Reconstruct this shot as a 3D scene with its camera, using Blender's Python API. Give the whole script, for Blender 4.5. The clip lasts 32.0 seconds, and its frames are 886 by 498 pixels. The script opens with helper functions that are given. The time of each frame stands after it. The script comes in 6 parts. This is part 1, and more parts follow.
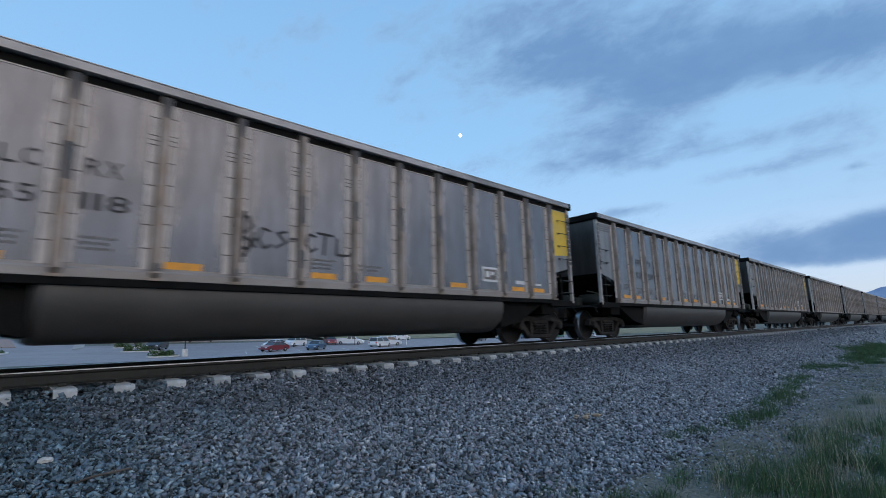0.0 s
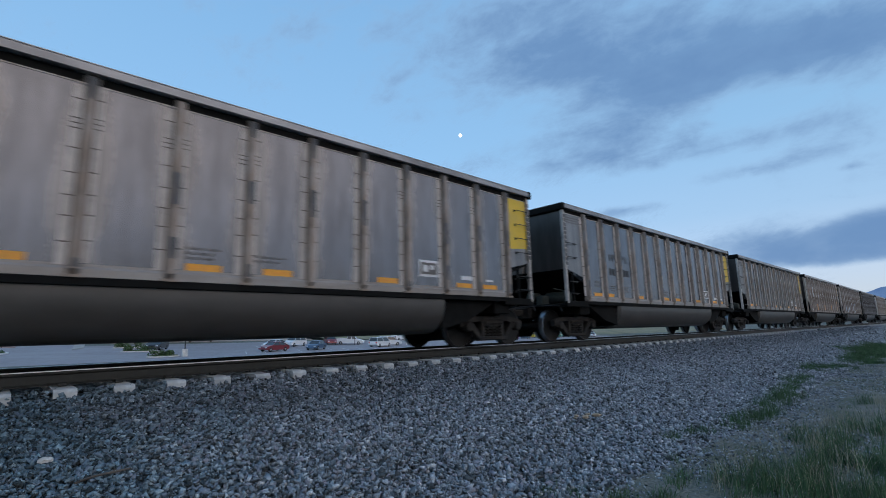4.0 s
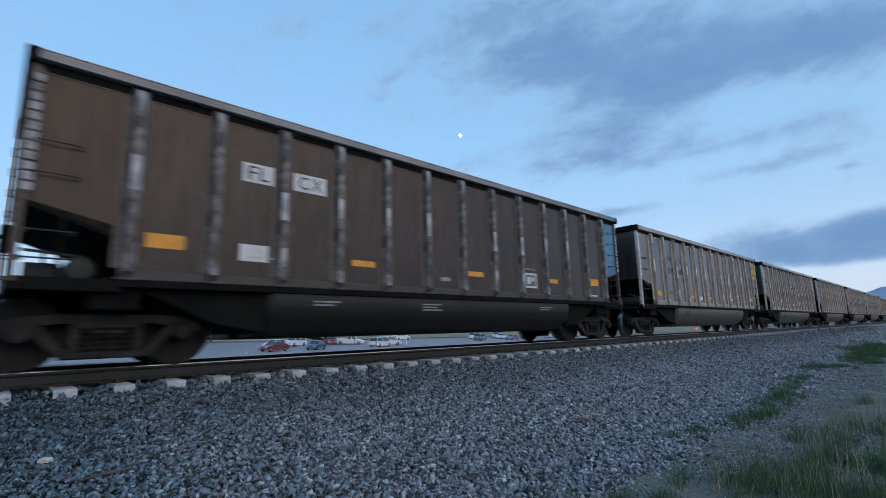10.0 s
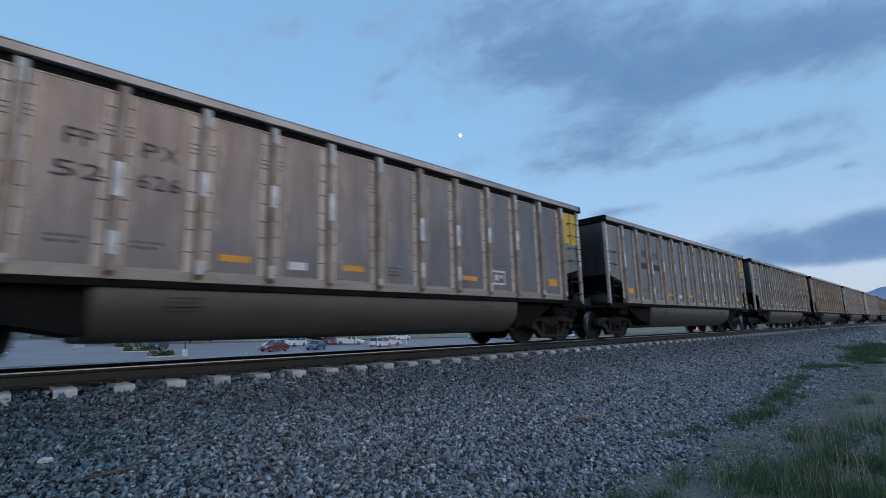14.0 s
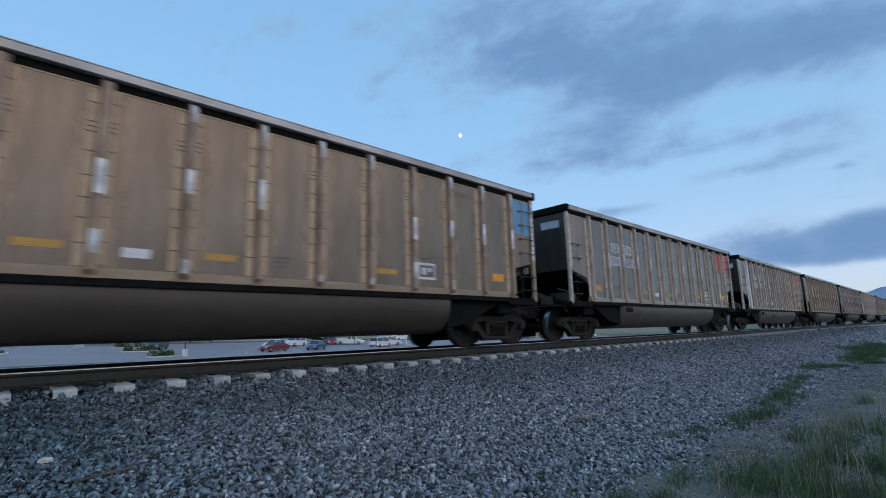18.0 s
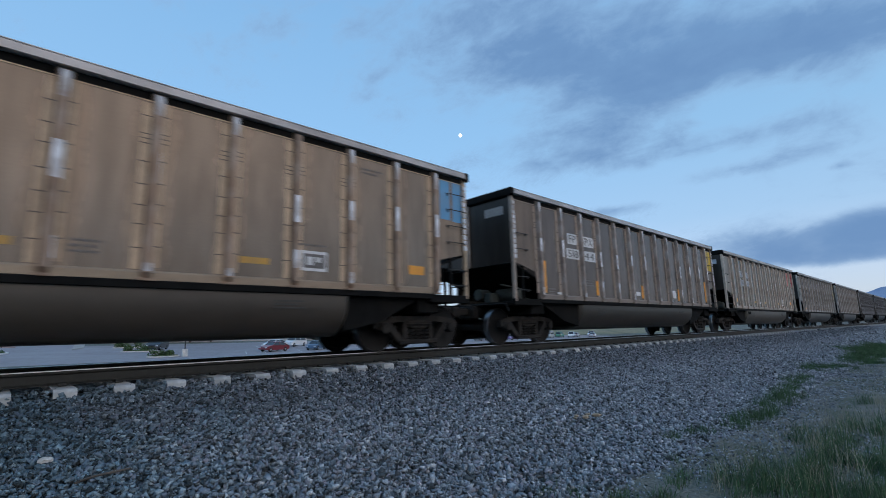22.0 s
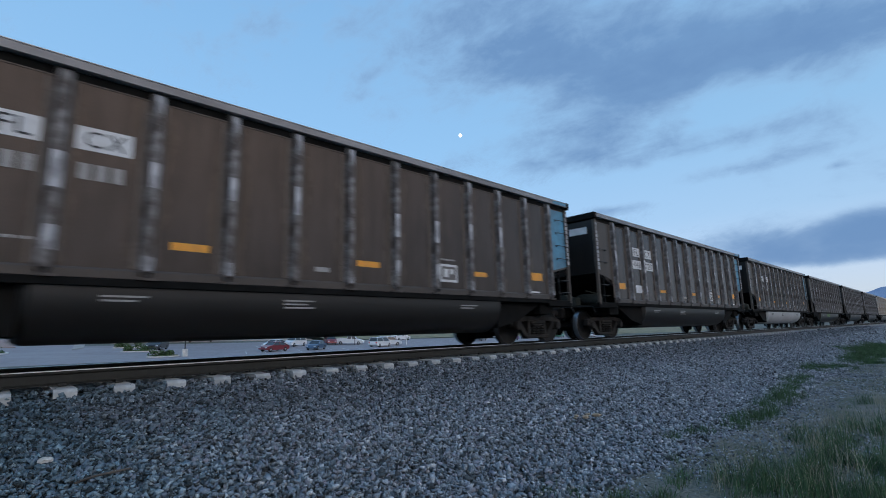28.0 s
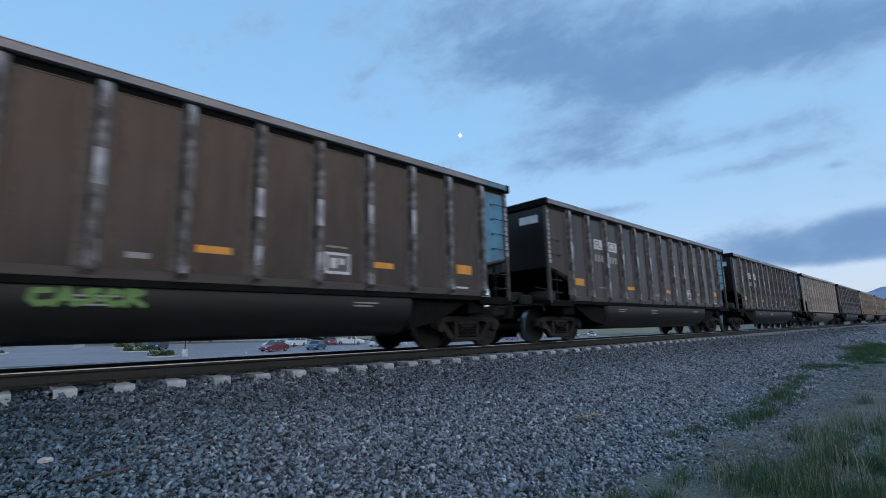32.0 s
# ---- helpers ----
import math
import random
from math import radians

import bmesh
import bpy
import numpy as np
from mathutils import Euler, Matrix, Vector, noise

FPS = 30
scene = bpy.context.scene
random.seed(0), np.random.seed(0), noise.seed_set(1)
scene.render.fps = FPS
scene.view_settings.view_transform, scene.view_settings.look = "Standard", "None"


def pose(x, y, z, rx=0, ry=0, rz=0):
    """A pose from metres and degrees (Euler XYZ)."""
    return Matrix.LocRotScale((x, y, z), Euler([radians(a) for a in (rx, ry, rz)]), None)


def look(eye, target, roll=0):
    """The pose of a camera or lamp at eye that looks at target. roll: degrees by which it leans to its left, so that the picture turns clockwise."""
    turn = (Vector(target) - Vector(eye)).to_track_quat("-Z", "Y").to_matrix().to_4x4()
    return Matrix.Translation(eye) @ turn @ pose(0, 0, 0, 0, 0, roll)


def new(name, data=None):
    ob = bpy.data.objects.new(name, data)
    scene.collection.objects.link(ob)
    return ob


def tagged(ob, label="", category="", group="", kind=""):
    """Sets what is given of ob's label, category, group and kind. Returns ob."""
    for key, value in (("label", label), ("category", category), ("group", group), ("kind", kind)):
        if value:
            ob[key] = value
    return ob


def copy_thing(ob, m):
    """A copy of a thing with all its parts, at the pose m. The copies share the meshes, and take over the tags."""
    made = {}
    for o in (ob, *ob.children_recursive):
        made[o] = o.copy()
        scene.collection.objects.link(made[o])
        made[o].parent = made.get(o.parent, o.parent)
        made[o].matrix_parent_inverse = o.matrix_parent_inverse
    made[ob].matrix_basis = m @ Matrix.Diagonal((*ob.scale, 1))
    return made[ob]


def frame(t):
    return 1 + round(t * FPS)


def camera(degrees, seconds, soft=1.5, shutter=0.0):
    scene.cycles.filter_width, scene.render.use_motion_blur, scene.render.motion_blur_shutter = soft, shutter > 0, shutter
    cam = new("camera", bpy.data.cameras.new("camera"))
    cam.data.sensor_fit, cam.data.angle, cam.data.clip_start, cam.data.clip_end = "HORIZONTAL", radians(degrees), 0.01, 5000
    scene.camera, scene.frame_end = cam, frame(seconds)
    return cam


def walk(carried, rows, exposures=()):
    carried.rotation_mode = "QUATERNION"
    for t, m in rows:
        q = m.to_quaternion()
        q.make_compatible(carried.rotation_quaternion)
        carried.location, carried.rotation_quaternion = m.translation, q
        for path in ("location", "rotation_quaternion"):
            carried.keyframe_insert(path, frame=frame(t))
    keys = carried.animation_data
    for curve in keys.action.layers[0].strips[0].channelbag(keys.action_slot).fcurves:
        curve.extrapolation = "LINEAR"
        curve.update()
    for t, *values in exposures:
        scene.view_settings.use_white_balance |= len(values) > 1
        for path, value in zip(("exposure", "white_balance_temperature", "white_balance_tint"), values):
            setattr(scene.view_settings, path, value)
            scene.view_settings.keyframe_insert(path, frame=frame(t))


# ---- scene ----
cam = camera(86.04, 32.0, soft=0.6, shutter=0.25)
EYE = (0.0, 0.0, 0.3685)
YAW, TILT, ROLL = 43.498, 9.8425, -1.469
_a, _e = radians(YAW), radians(TILT)
AIM = (EYE[0] + math.sin(_a) * math.cos(_e), EYE[1] + math.cos(_a) * math.cos(_e), EYE[2] + math.sin(_e))
EXPOSURE = ((0.0, 0.02), (1.0, -0.08), (2.0, -0.10), (3.0, -0.10), (6.0, -0.06), (7.0, -0.08), (8.0, -0.02), (9.0, 0.02), (10.0, 0.04), (11.0, 0.02), (12.0, -0.01), (13.0, -0.04), (14.0, -0.16),
            (17.0, -0.08), (18.0, -0.03), (19.0, 0.03), (20.0, -0.03), (21.0, -0.11), (22.0, -0.07), (23.0, 0.02), (24.0, 0.06), (25.0, 0.00), (28.0, -0.06), (29.0, -0.04), (30.0, 0.03), (31.0, 0.0), (32.0, 0.01))
PATH = [(0.0, look(EYE, AIM, ROLL)), (32.0, look(EYE, AIM, ROLL))]
walk(cam, PATH, exposures=EXPOSURE)

# ---- world, sky light and exposure ----
SKY_STOPS = ((0.0, (0.64, 0.65, 0.75)), (1.0, (0.17, 0.38, 0.70)), (0.08, (0.61, 0.685, 0.83)), (0.2, (0.43, 0.62, 0.83)), (0.35, (0.335, 0.58, 0.84)), (0.55, (0.28, 0.53, 0.82)))
WEST_GLOW = (1.95, 1.66, 1.52)
world = bpy.data.worlds.new("dusk_sky")
scene.world = world
world.use_nodes = True
wn, wl = world.node_tree.nodes, world.node_tree.links
wbg = wn["Background"]
sky = wn.new("ShaderNodeTexSky")
sky.sky_type = 'NISHITA'
sky.sun_disc = False
sky.sun_elevation = radians(3.0)
sky.sun_rotation = radians(195.0)
sky.altitude = 1500
sky.air_density, sky.dust_density, sky.ozone_density = 1.0, 0.2, 4.0
up = wn.new("ShaderNodeTexCoord")
sep = wn.new("ShaderNodeSeparateXYZ")
wl.new(up.outputs["Generated"], sep.inputs[0])
dusk = wn.new("ShaderNodeValToRGB")
for stop, (pos, col) in enumerate(SKY_STOPS):
    el = dusk.color_ramp.elements[stop] if stop < 2 else dusk.color_ramp.elements.new(pos)
    el.position, el.color = pos, (*col, 1)
wl.new(sep.outputs[2], dusk.inputs["Fac"])
blend = wn.new("ShaderNodeMix")
blend.data_type = 'RGBA'
blend.inputs[0].default_value = 0.9
wl.new(sky.outputs[0], blend.inputs[6])
wl.new(dusk.outputs[0], blend.inputs[7])
# the afterglow of sunset, low in the sky behind the bank
west = wn.new("ShaderNodeMapRange")
west.interpolation_type = 'SMOOTHSTEP'
west.inputs["From Min"].default_value, west.inputs["From Max"].default_value = -0.30, -1.0
wl.new(sep.outputs[1], west.inputs["Value"])
low = wn.new("ShaderNodeMapRange")
low.interpolation_type = 'SMOOTHSTEP'
low.inputs["From Min"].default_value, low.inputs["From Max"].default_value = 0.84, 0.44
wl.new(sep.outputs[2], low.inputs["Value"])
# it is dimmed by haze close to the horizon
haze = wn.new("ShaderNodeMapRange")
haze.interpolation_type = 'SMOOTHSTEP'
haze.inputs["From Min"].default_value, haze.inputs["From Max"].default_value = 0.06, 0.40
haze.inputs["To Min"].default_value = 0.15
wl.new(sep.outputs[2], haze.inputs["Value"])
band = wn.new("ShaderNodeMath")
band.operation = 'MULTIPLY'
wl.new(low.outputs[0], band.inputs[0])
wl.new(haze.outputs[0], band.inputs[1])
both = wn.new("ShaderNodeMath")
both.operation = 'MULTIPLY'
wl.new(west.outputs[0], both.inputs[0])
wl.new(band.outputs[0], both.inputs[1])
glow = wn.new("ShaderNodeMix")
glow.data_type = 'RGBA'
glow.inputs[7].default_value = (*WEST_GLOW, 1)
wl.new(both.outputs[0], glow.inputs[0])
wl.new(blend.outputs[2], glow.inputs[6])
wl.new(glow.outputs[2], wbg.inputs[0])
wbg.inputs[1].default_value = 1.0
sun_data = bpy.data.lights.new("evening_glow", 'SUN')
sun_data.energy, sun_data.angle, sun_data.color = 0.08, radians(40), (1.0, 0.80, 0.66)
sun = new("evening_glow", sun_data)
sun.matrix_world = look((-20, -60, 16), (0, 0, 0))

# ---- materials ----
MATS = {}


def node(nt, kind, **kw):
    n = nt.nodes.new(kind)
    for k, v in kw.items():
        n.inputs[k.replace("_", " ")].default_value = v
    return n


def mat(name, color, rough=0.6, metal=0.0, var=0.25, scale=6.0, stretch=(1, 1, 1), bump=0.0, dirt=None, dirt_amt=0.0, dirt_scale=1.2,
        rnd=0.0, island=0.0, spec=0.5, emit=0.0):
    """A painted or natural surface: base colour with fine grain, larger blotches of dirt, and relief."""
    if name in MATS:
        return MATS[name]
    m = bpy.data.materials.new(name)
    m.use_nodes = True
    nt = m.node_tree
    b = nt.nodes["Principled BSDF"]
    tc = nt.nodes.new("ShaderNodeTexCoord")
    mp = nt.nodes.new("ShaderNodeMapping")
    mp.inputs["Scale"].default_value = stretch
    nt.links.new(tc.outputs["Object"], mp.inputs["Vector"])
    n1 = node(nt, "ShaderNodeTexNoise", Scale=scale, Detail=6.0, Roughness=0.62)
    nt.links.new(mp.outputs[0], n1.inputs["Vector"])
    ramp = nt.nodes.new("ShaderNodeMapRange")
    ramp.inputs["From Min"].default_value, ramp.inputs["From Max"].default_value = 0.3, 0.7
    ramp.inputs["To Min"].default_value, ramp.inputs["To Max"].default_value = 1 - var, 1 + var
    nt.links.new(n1.outputs["Fac"], ramp.inputs["Value"])
    mul = nt.nodes.new("ShaderNodeMix")
    mul.data_type, mul.blend_type = 'RGBA', 'MULTIPLY'
    mul.inputs[0].default_value = 1.0
    mul.inputs[6].default_value = (*color, 1)
    nt.links.new(ramp.outputs[0], mul.inputs[7])
    out = mul.outputs[2]
    if dirt:
        n2 = node(nt, "ShaderNodeTexNoise", Scale=dirt_scale, Detail=5.0, Roughness=0.6)
        nt.links.new(mp.outputs[0], n2.inputs["Vector"])
        r2 = nt.nodes.new("ShaderNodeMapRange")
        r2.inputs["From Min"].default_value, r2.inputs["From Max"].default_value = 0.42, 0.68
        r2.inputs["To Max"].default_value = dirt_amt
        nt.links.new(n2.outputs["Fac"], r2.inputs["Value"])
        mx = nt.nodes.new("ShaderNodeMix")
        mx.data_type = 'RGBA'
        nt.links.new(r2.outputs[0], mx.inputs[0])
        nt.links.new(out, mx.inputs[6])
        mx.inputs[7].default_value = (*dirt, 1)
        out = mx.outputs[2]
    if rnd or island:
        if rnd:
            src = nt.nodes.new("ShaderNodeObjectInfo").outputs["Random"]
        else:
            src = nt.nodes.new("ShaderNodeNewGeometry").outputs["Random Per Island"]
        r3 = nt.nodes.new("ShaderNodeMapRange")
        k = rnd or island
        r3.inputs["To Min"].default_value, r3.inputs["To Max"].default_value = 1 - k, 1 + k
        nt.links.new(src, r3.inputs["Value"])
        m3 = nt.nodes.new("ShaderNodeMix")
        m3.data_type, m3.blend_type = 'RGBA', 'MULTIPLY'
        m3.inputs[0].default_value = 1.0
        nt.links.new(out, m3.inputs[6])
        nt.links.new(r3.outputs[0], m3.inputs[7])
        out = m3.outputs[2]
    nt.links.new(out, b.inputs["Base Color"])
    b.inputs["Roughness"].default_value = rough
    b.inputs["Metallic"].default_value = metal
    b.inputs["Specular IOR Level"].default_value = spec
    if bump:
        bp = node(nt, "ShaderNodeBump", Strength=bump, Distance=0.02)
        nt.links.new(n1.outputs["Fac"], bp.inputs["Height"])
        nt.links.new(bp.outputs[0], b.inputs["Normal"])
    if emit:
        b.inputs["Emission Color"].default_value = (*color, 1)
        b.inputs["Emission Strength"].default_value = emit
    MATS[name] = m
    return m


# ---- mesh building ----
class Shape:
    """Gathers faces for one mesh."""

    def __init__(self):
        self.v, self.f = [], []

    def add(self, verts, faces):
        n = len(self.v)
        self.v += [tuple(p) for p in verts]
        self.f += [tuple(i + n for i in f) for f in faces]
        return self

    def box(self, x0, x1, y0, y1, z0, z1, b=0.0):
        if b <= 0:
            vs = [(x, y, z) for x in (x0, x1) for y in (y0, y1) for z in (z0, z1)]
            return self.add(vs, [(0, 1, 3, 2), (4, 6, 7, 5), (0, 4, 5, 1), (2, 3, 7, 6), (0, 2, 6, 4), (1, 5, 7, 3)])
        b = min(b, (x1 - x0) * .45, (y1 - y0) * .45, (z1 - z0) * .45)
        cx, cy, cz = (x0 + x1) / 2, (y0 + y1) / 2, (z0 + z1) / 2
        hx, hy, hz = (x1 - x0) / 2, (y1 - y0) / 2, (z1 - z0) / 2
        vs, ix = [], {}
        for sx in (-1, 1):
            for sy in (-1, 1):
                for sz in (-1, 1):
                    for k in range(3):
                        d = [hx - b, hy - b, hz - b]
                        d[k] += b
                        ix[sx, sy, sz, k] = len(vs)
                        vs.append((cx + sx * d[0], cy + sy * d[1], cz + sz * d[2]))
        fs = []
        for k in range(3):
            a, c = [i for i in range(3) if i != k]
            for s in (-1, 1):
                q = []
                for p, r in ((-1, -1), (1, -1), (1, 1), (-1, 1)):
                    t = [0, 0, 0]
                    t[k], t[a], t[c] = s, p, r
                    q.append(ix[(*t, k)])
                fs.append(tuple(q))
            for p in (-1, 1):
                for r in (-1, 1):
                    t0, t1 = [0, 0, 0], [0, 0, 0]
                    t0[k], t1[k] = -1, 1
                    t0[a] = t1[a] = p
                    t0[c] = t1[c] = r
                    fs.append((ix[(*t0, a)], ix[(*t1, a)], ix[(*t1, c)], ix[(*t0, c)]))
        for sx in (-1, 1):
            for sy in (-1, 1):
                for sz in (-1, 1):
                    fs.append(tuple(ix[sx, sy, sz, k] for k in range(3)))
        return self.add(vs, fs)

    def prism(self, prof, axis, a0, a1):
        """A profile of 2D points pushed along an axis: 'y' takes (x, z), 'x' takes (y, z), 'z' takes (x, y)."""
        def put(p, a):
            return {"y": (p[0], a, p[1]), "x": (a, p[0], p[1]), "z": (p[0], p[1], a)}[axis]
        n = len(prof)
        vs = [put(p, a0) for p in prof] + [put(p, a1) for p in prof]
        fs = [tuple(range(n)), tuple(range(2 * n - 1, n - 1, -1))]
        fs += [(i, (i + 1) % n, n + (i + 1) % n, n + i) for i in range(n)]
        return self.add(vs, fs)

    def strip(self, prof, axis, a0, a1):
        """An open sheet: the profile pushed along an axis, with no ends."""
        def put(p, a):
            return {"y": (p[0], a, p[1]), "x": (a, p[0], p[1]), "z": (p[0], p[1], a)}[axis]
        n = len(prof)
        vs = [put(p, a0) for p in prof] + [put(p, a1) for p in prof]
        return self.add(vs, [(i, i + 1, n + i + 1, n + i) for i in range(n - 1)])

    def lathe(self, prof, c, axis="y", n=20, caps=True):
        """Turns (along, radius) points about an axis through c."""
        vs, fs = [], []
        for a, r in prof:
            for i in range(n):
                t = 2 * math.pi * i / n
                u, w = r * math.cos(t), r * math.sin(t)
                vs.append({"y": (c[0] + u, c[1] + a, c[2] + w), "x": (c[0] + a, c[1] + u, c[2] + w),
                           "z": (c[0] + u, c[1] + w, c[2] + a)}[axis])
        for k in range(len(prof) - 1):
            for i in range(n):
                j = (i + 1) % n
                fs.append((k * n + i, k * n + j, (k + 1) * n + j, (k + 1) * n + i))
        if caps and prof[0][1] > 1e-4:
            fs.append(tuple(range(n)))
        if caps and prof[-1][1] > 1e-4:
            fs.append(tuple(range(len(prof) * n - 1, (len(prof) - 1) * n - 1, -1)))
        return self.add(vs, fs)

    def tube(self, pts, r, n=6):
        """A rod through points; r is one radius or one for each point."""
        pts = [Vector(p) for p in pts]
        rs = r if isinstance(r, (list, tuple)) else [r] * len(pts)
        vs, fs = [], []
        for k, p in enumerate(pts):
            d = (pts[min(k + 1, len(pts) - 1)] - pts[max(k - 1, 0)]).normalized()
            a = d.orthogonal().normalized() if k == 0 else (a - d * a.dot(d)).normalized()
            b = d.cross(a)
            for i in range(n):
                t = 2 * math.pi * i / n
                vs.append(p + (a * math.cos(t) + b * math.sin(t)) * rs[k])
        for k in range(len(pts) - 1):
            for i in range(n):
                j = (i + 1) % n
                fs.append((k * n + i, k * n + j, (k + 1) * n + j, (k + 1) * n + i))
        fs += [tuple(range(n - 1, -1, -1)), tuple(range((len(pts) - 1) * n, len(pts) * n))]
        return self.add(vs, fs)

    def mesh(self, name, material, smooth=False):
        me = bpy.data.meshes.new(name)
        me.from_pydata(self.v, [], self.f)
        bm = bmesh.new()
        bm.from_mesh(me)
        bmesh.ops.recalc_face_normals(bm, faces=bm.faces)
        bm.to_mesh(me)
        bm.free()
        me.materials.append(material)
        if smooth:
            me.polygons.foreach_set("use_smooth", [True] * len(me.polygons))
            me.set_sharp_from_angle(angle=radians(38))
        return me


def part(name, shape, material, parent, label="", smooth=False, at=None):
    """One mesh object under a thing or a part. shape: a Shape, or a mesh that is shared."""
    me = shape if isinstance(shape, bpy.types.Mesh) else shape.mesh(name, material, smooth)
    ob = new(name, me)
    ob.parent = parent
    if at is not None:
        ob.matrix_basis = at
    if label:
        tagged(ob, label)
    return ob


def thing(name, label, category, group="", kind="", at=None, shape=None, material=None, smooth=False):
    ob = new(name, shape.mesh(name, material, smooth) if shape else None)
    if at is not None:
        ob.matrix_basis = at
    return tagged(ob, label, category, group, kind)


def big_mesh(name, verts, faces_flat, sides, material):
    """A mesh straight from arrays, all faces with the same number of sides."""
    me = bpy.data.meshes.new(name)
    nf = len(faces_flat) // sides
    me.vertices.add(len(verts))
    me.vertices.foreach_set("co", np.asarray(verts, dtype=np.float32).ravel())
    me.loops.add(len(faces_flat))
    me.loops.foreach_set("vertex_index", np.asarray(faces_flat, dtype=np.int32))
    me.polygons.add(nf)
    me.polygons.foreach_set("loop_start", np.arange(0, nf * sides, sides, dtype=np.int32))
    me.update(calc_edges=True)
    me.materials.append(material)
    return me


# ---- plan ----
DC = 8.739          # track centre line
TRACK_TIE = 0.6058  # sleeper spacing
PITCH = 16.18       # one car, coupler to coupler
FIRST = -3.53       # front of car 0 at the start


def travelled(t):
    return 12.6338 * t + 0.00296 * t * t


# the line climbs and is banked: the land beyond it lies at a slant to the track
LAND = pose(-0.006, 0.020, -0.207, 1.992, 0.641, -0.247)


def ground_z(x, y):
    """Height of the natural ground: beside the track by the track's level, beyond it by the level of the land."""
    prof = ((-400, -0.8), (-30, -1.12), (-4, -1.2), (2.2, -1.25), (3.2, -1.26), (4.6, -1.2), (13, -1.0), (22, -2.4), (40, -3.7), (60, -3.9), (140, -3.9), (240, -2.0),
            (600, 3.0), (5000, 10.0))
    for (y0, z0), (y1, z1) in zip(prof, prof[1:]):
        if y0 <= y <= y1:
            return z0 + (z1 - z0) * (y - y0) / (y1 - y0)
    return prof[-1][1] if y > 0 else prof[0][1]


def bed_z(y):
    """Top of the ballast, from the shoulder down to its toe."""
    prof = ((2.1, -1.45), (2.6, -1.225), (3.6, -1.12), (5.2, -0.785), (6.55, -0.54), (7.12, -0.367), (7.4, -0.325), (7.53, -0.255), (9.96, -0.25), (10.3, -0.29), (12.6, -1.1))
    for (y0, z0), (y1, z1) in zip(prof, prof[1:]):
        if y0 <= y <= y1:
            return z0 + (z1 - z0) * (y - y0) / (y1 - y0)
    return -1.2


# ---- ground ----
def dirt_material():
    """Gravelly soil with dry and green tufts in patches."""
    m = bpy.data.materials.new("soil")
    m.use_nodes = True
    nt = m.node_tree
    b = nt.nodes["Principled BSDF"]
    geo = nt.nodes.new("ShaderNodeNewGeometry")
    n1 = node(nt, "ShaderNodeTexNoise", Scale=0.9, Detail=7.0, Roughness=0.65)
    n2 = node(nt, "ShaderNodeTexNoise", Scale=22.0, Detail=5.0, Roughness=0.7)
    v = node(nt, "ShaderNodeTexVoronoi", Scale=26.0)
    for n in (n1, n2, v):
        nt.links.new(geo.outputs["Position"], n.inputs["Vector"])
    r1 = nt.nodes.new("ShaderNodeValToRGB")
    e = r1.color_ramp.elements
    e[0].position, e[0].color = 0.38, (0.095, 0.108, 0.075, 1)
    e[1].position, e[1].color = 0.58, (0.185, 0.182, 0.155, 1)
    nt.links.new(n1.outputs["Fac"], r1.inputs["Fac"])
    mr = nt.nodes.new("ShaderNodeMapRange")
    mr.inputs["From Min"].default_value, mr.inputs["From Max"].default_value = 0.3, 0.7
    mr.inputs["To Min"].default_value, mr.inputs["To Max"].default_value = 0.55, 1.35
    nt.links.new(n2.outputs["Fac"], mr.inputs["Value"])
    mu = nt.nodes.new("ShaderNodeMix")
    mu.data_type, mu.blend_type = 'RGBA', 'MULTIPLY'
    mu.inputs[0].default_value = 1.0
    nt.links.new(r1.outputs[0], mu.inputs[6])
    nt.links.new(mr.outputs[0], mu.inputs[7])
    nt.links.new(mu.outputs[2], b.inputs["Base Color"])
    b.inputs["Roughness"].default_value = 0.95
    bp = node(nt, "ShaderNodeBump", Strength=0.7, Distance=0.03)
    nt.links.new(v.outputs["Distance"], bp.inputs["Height"])
    nt.links.new(bp.outputs[0], b.inputs["Normal"])
    return m


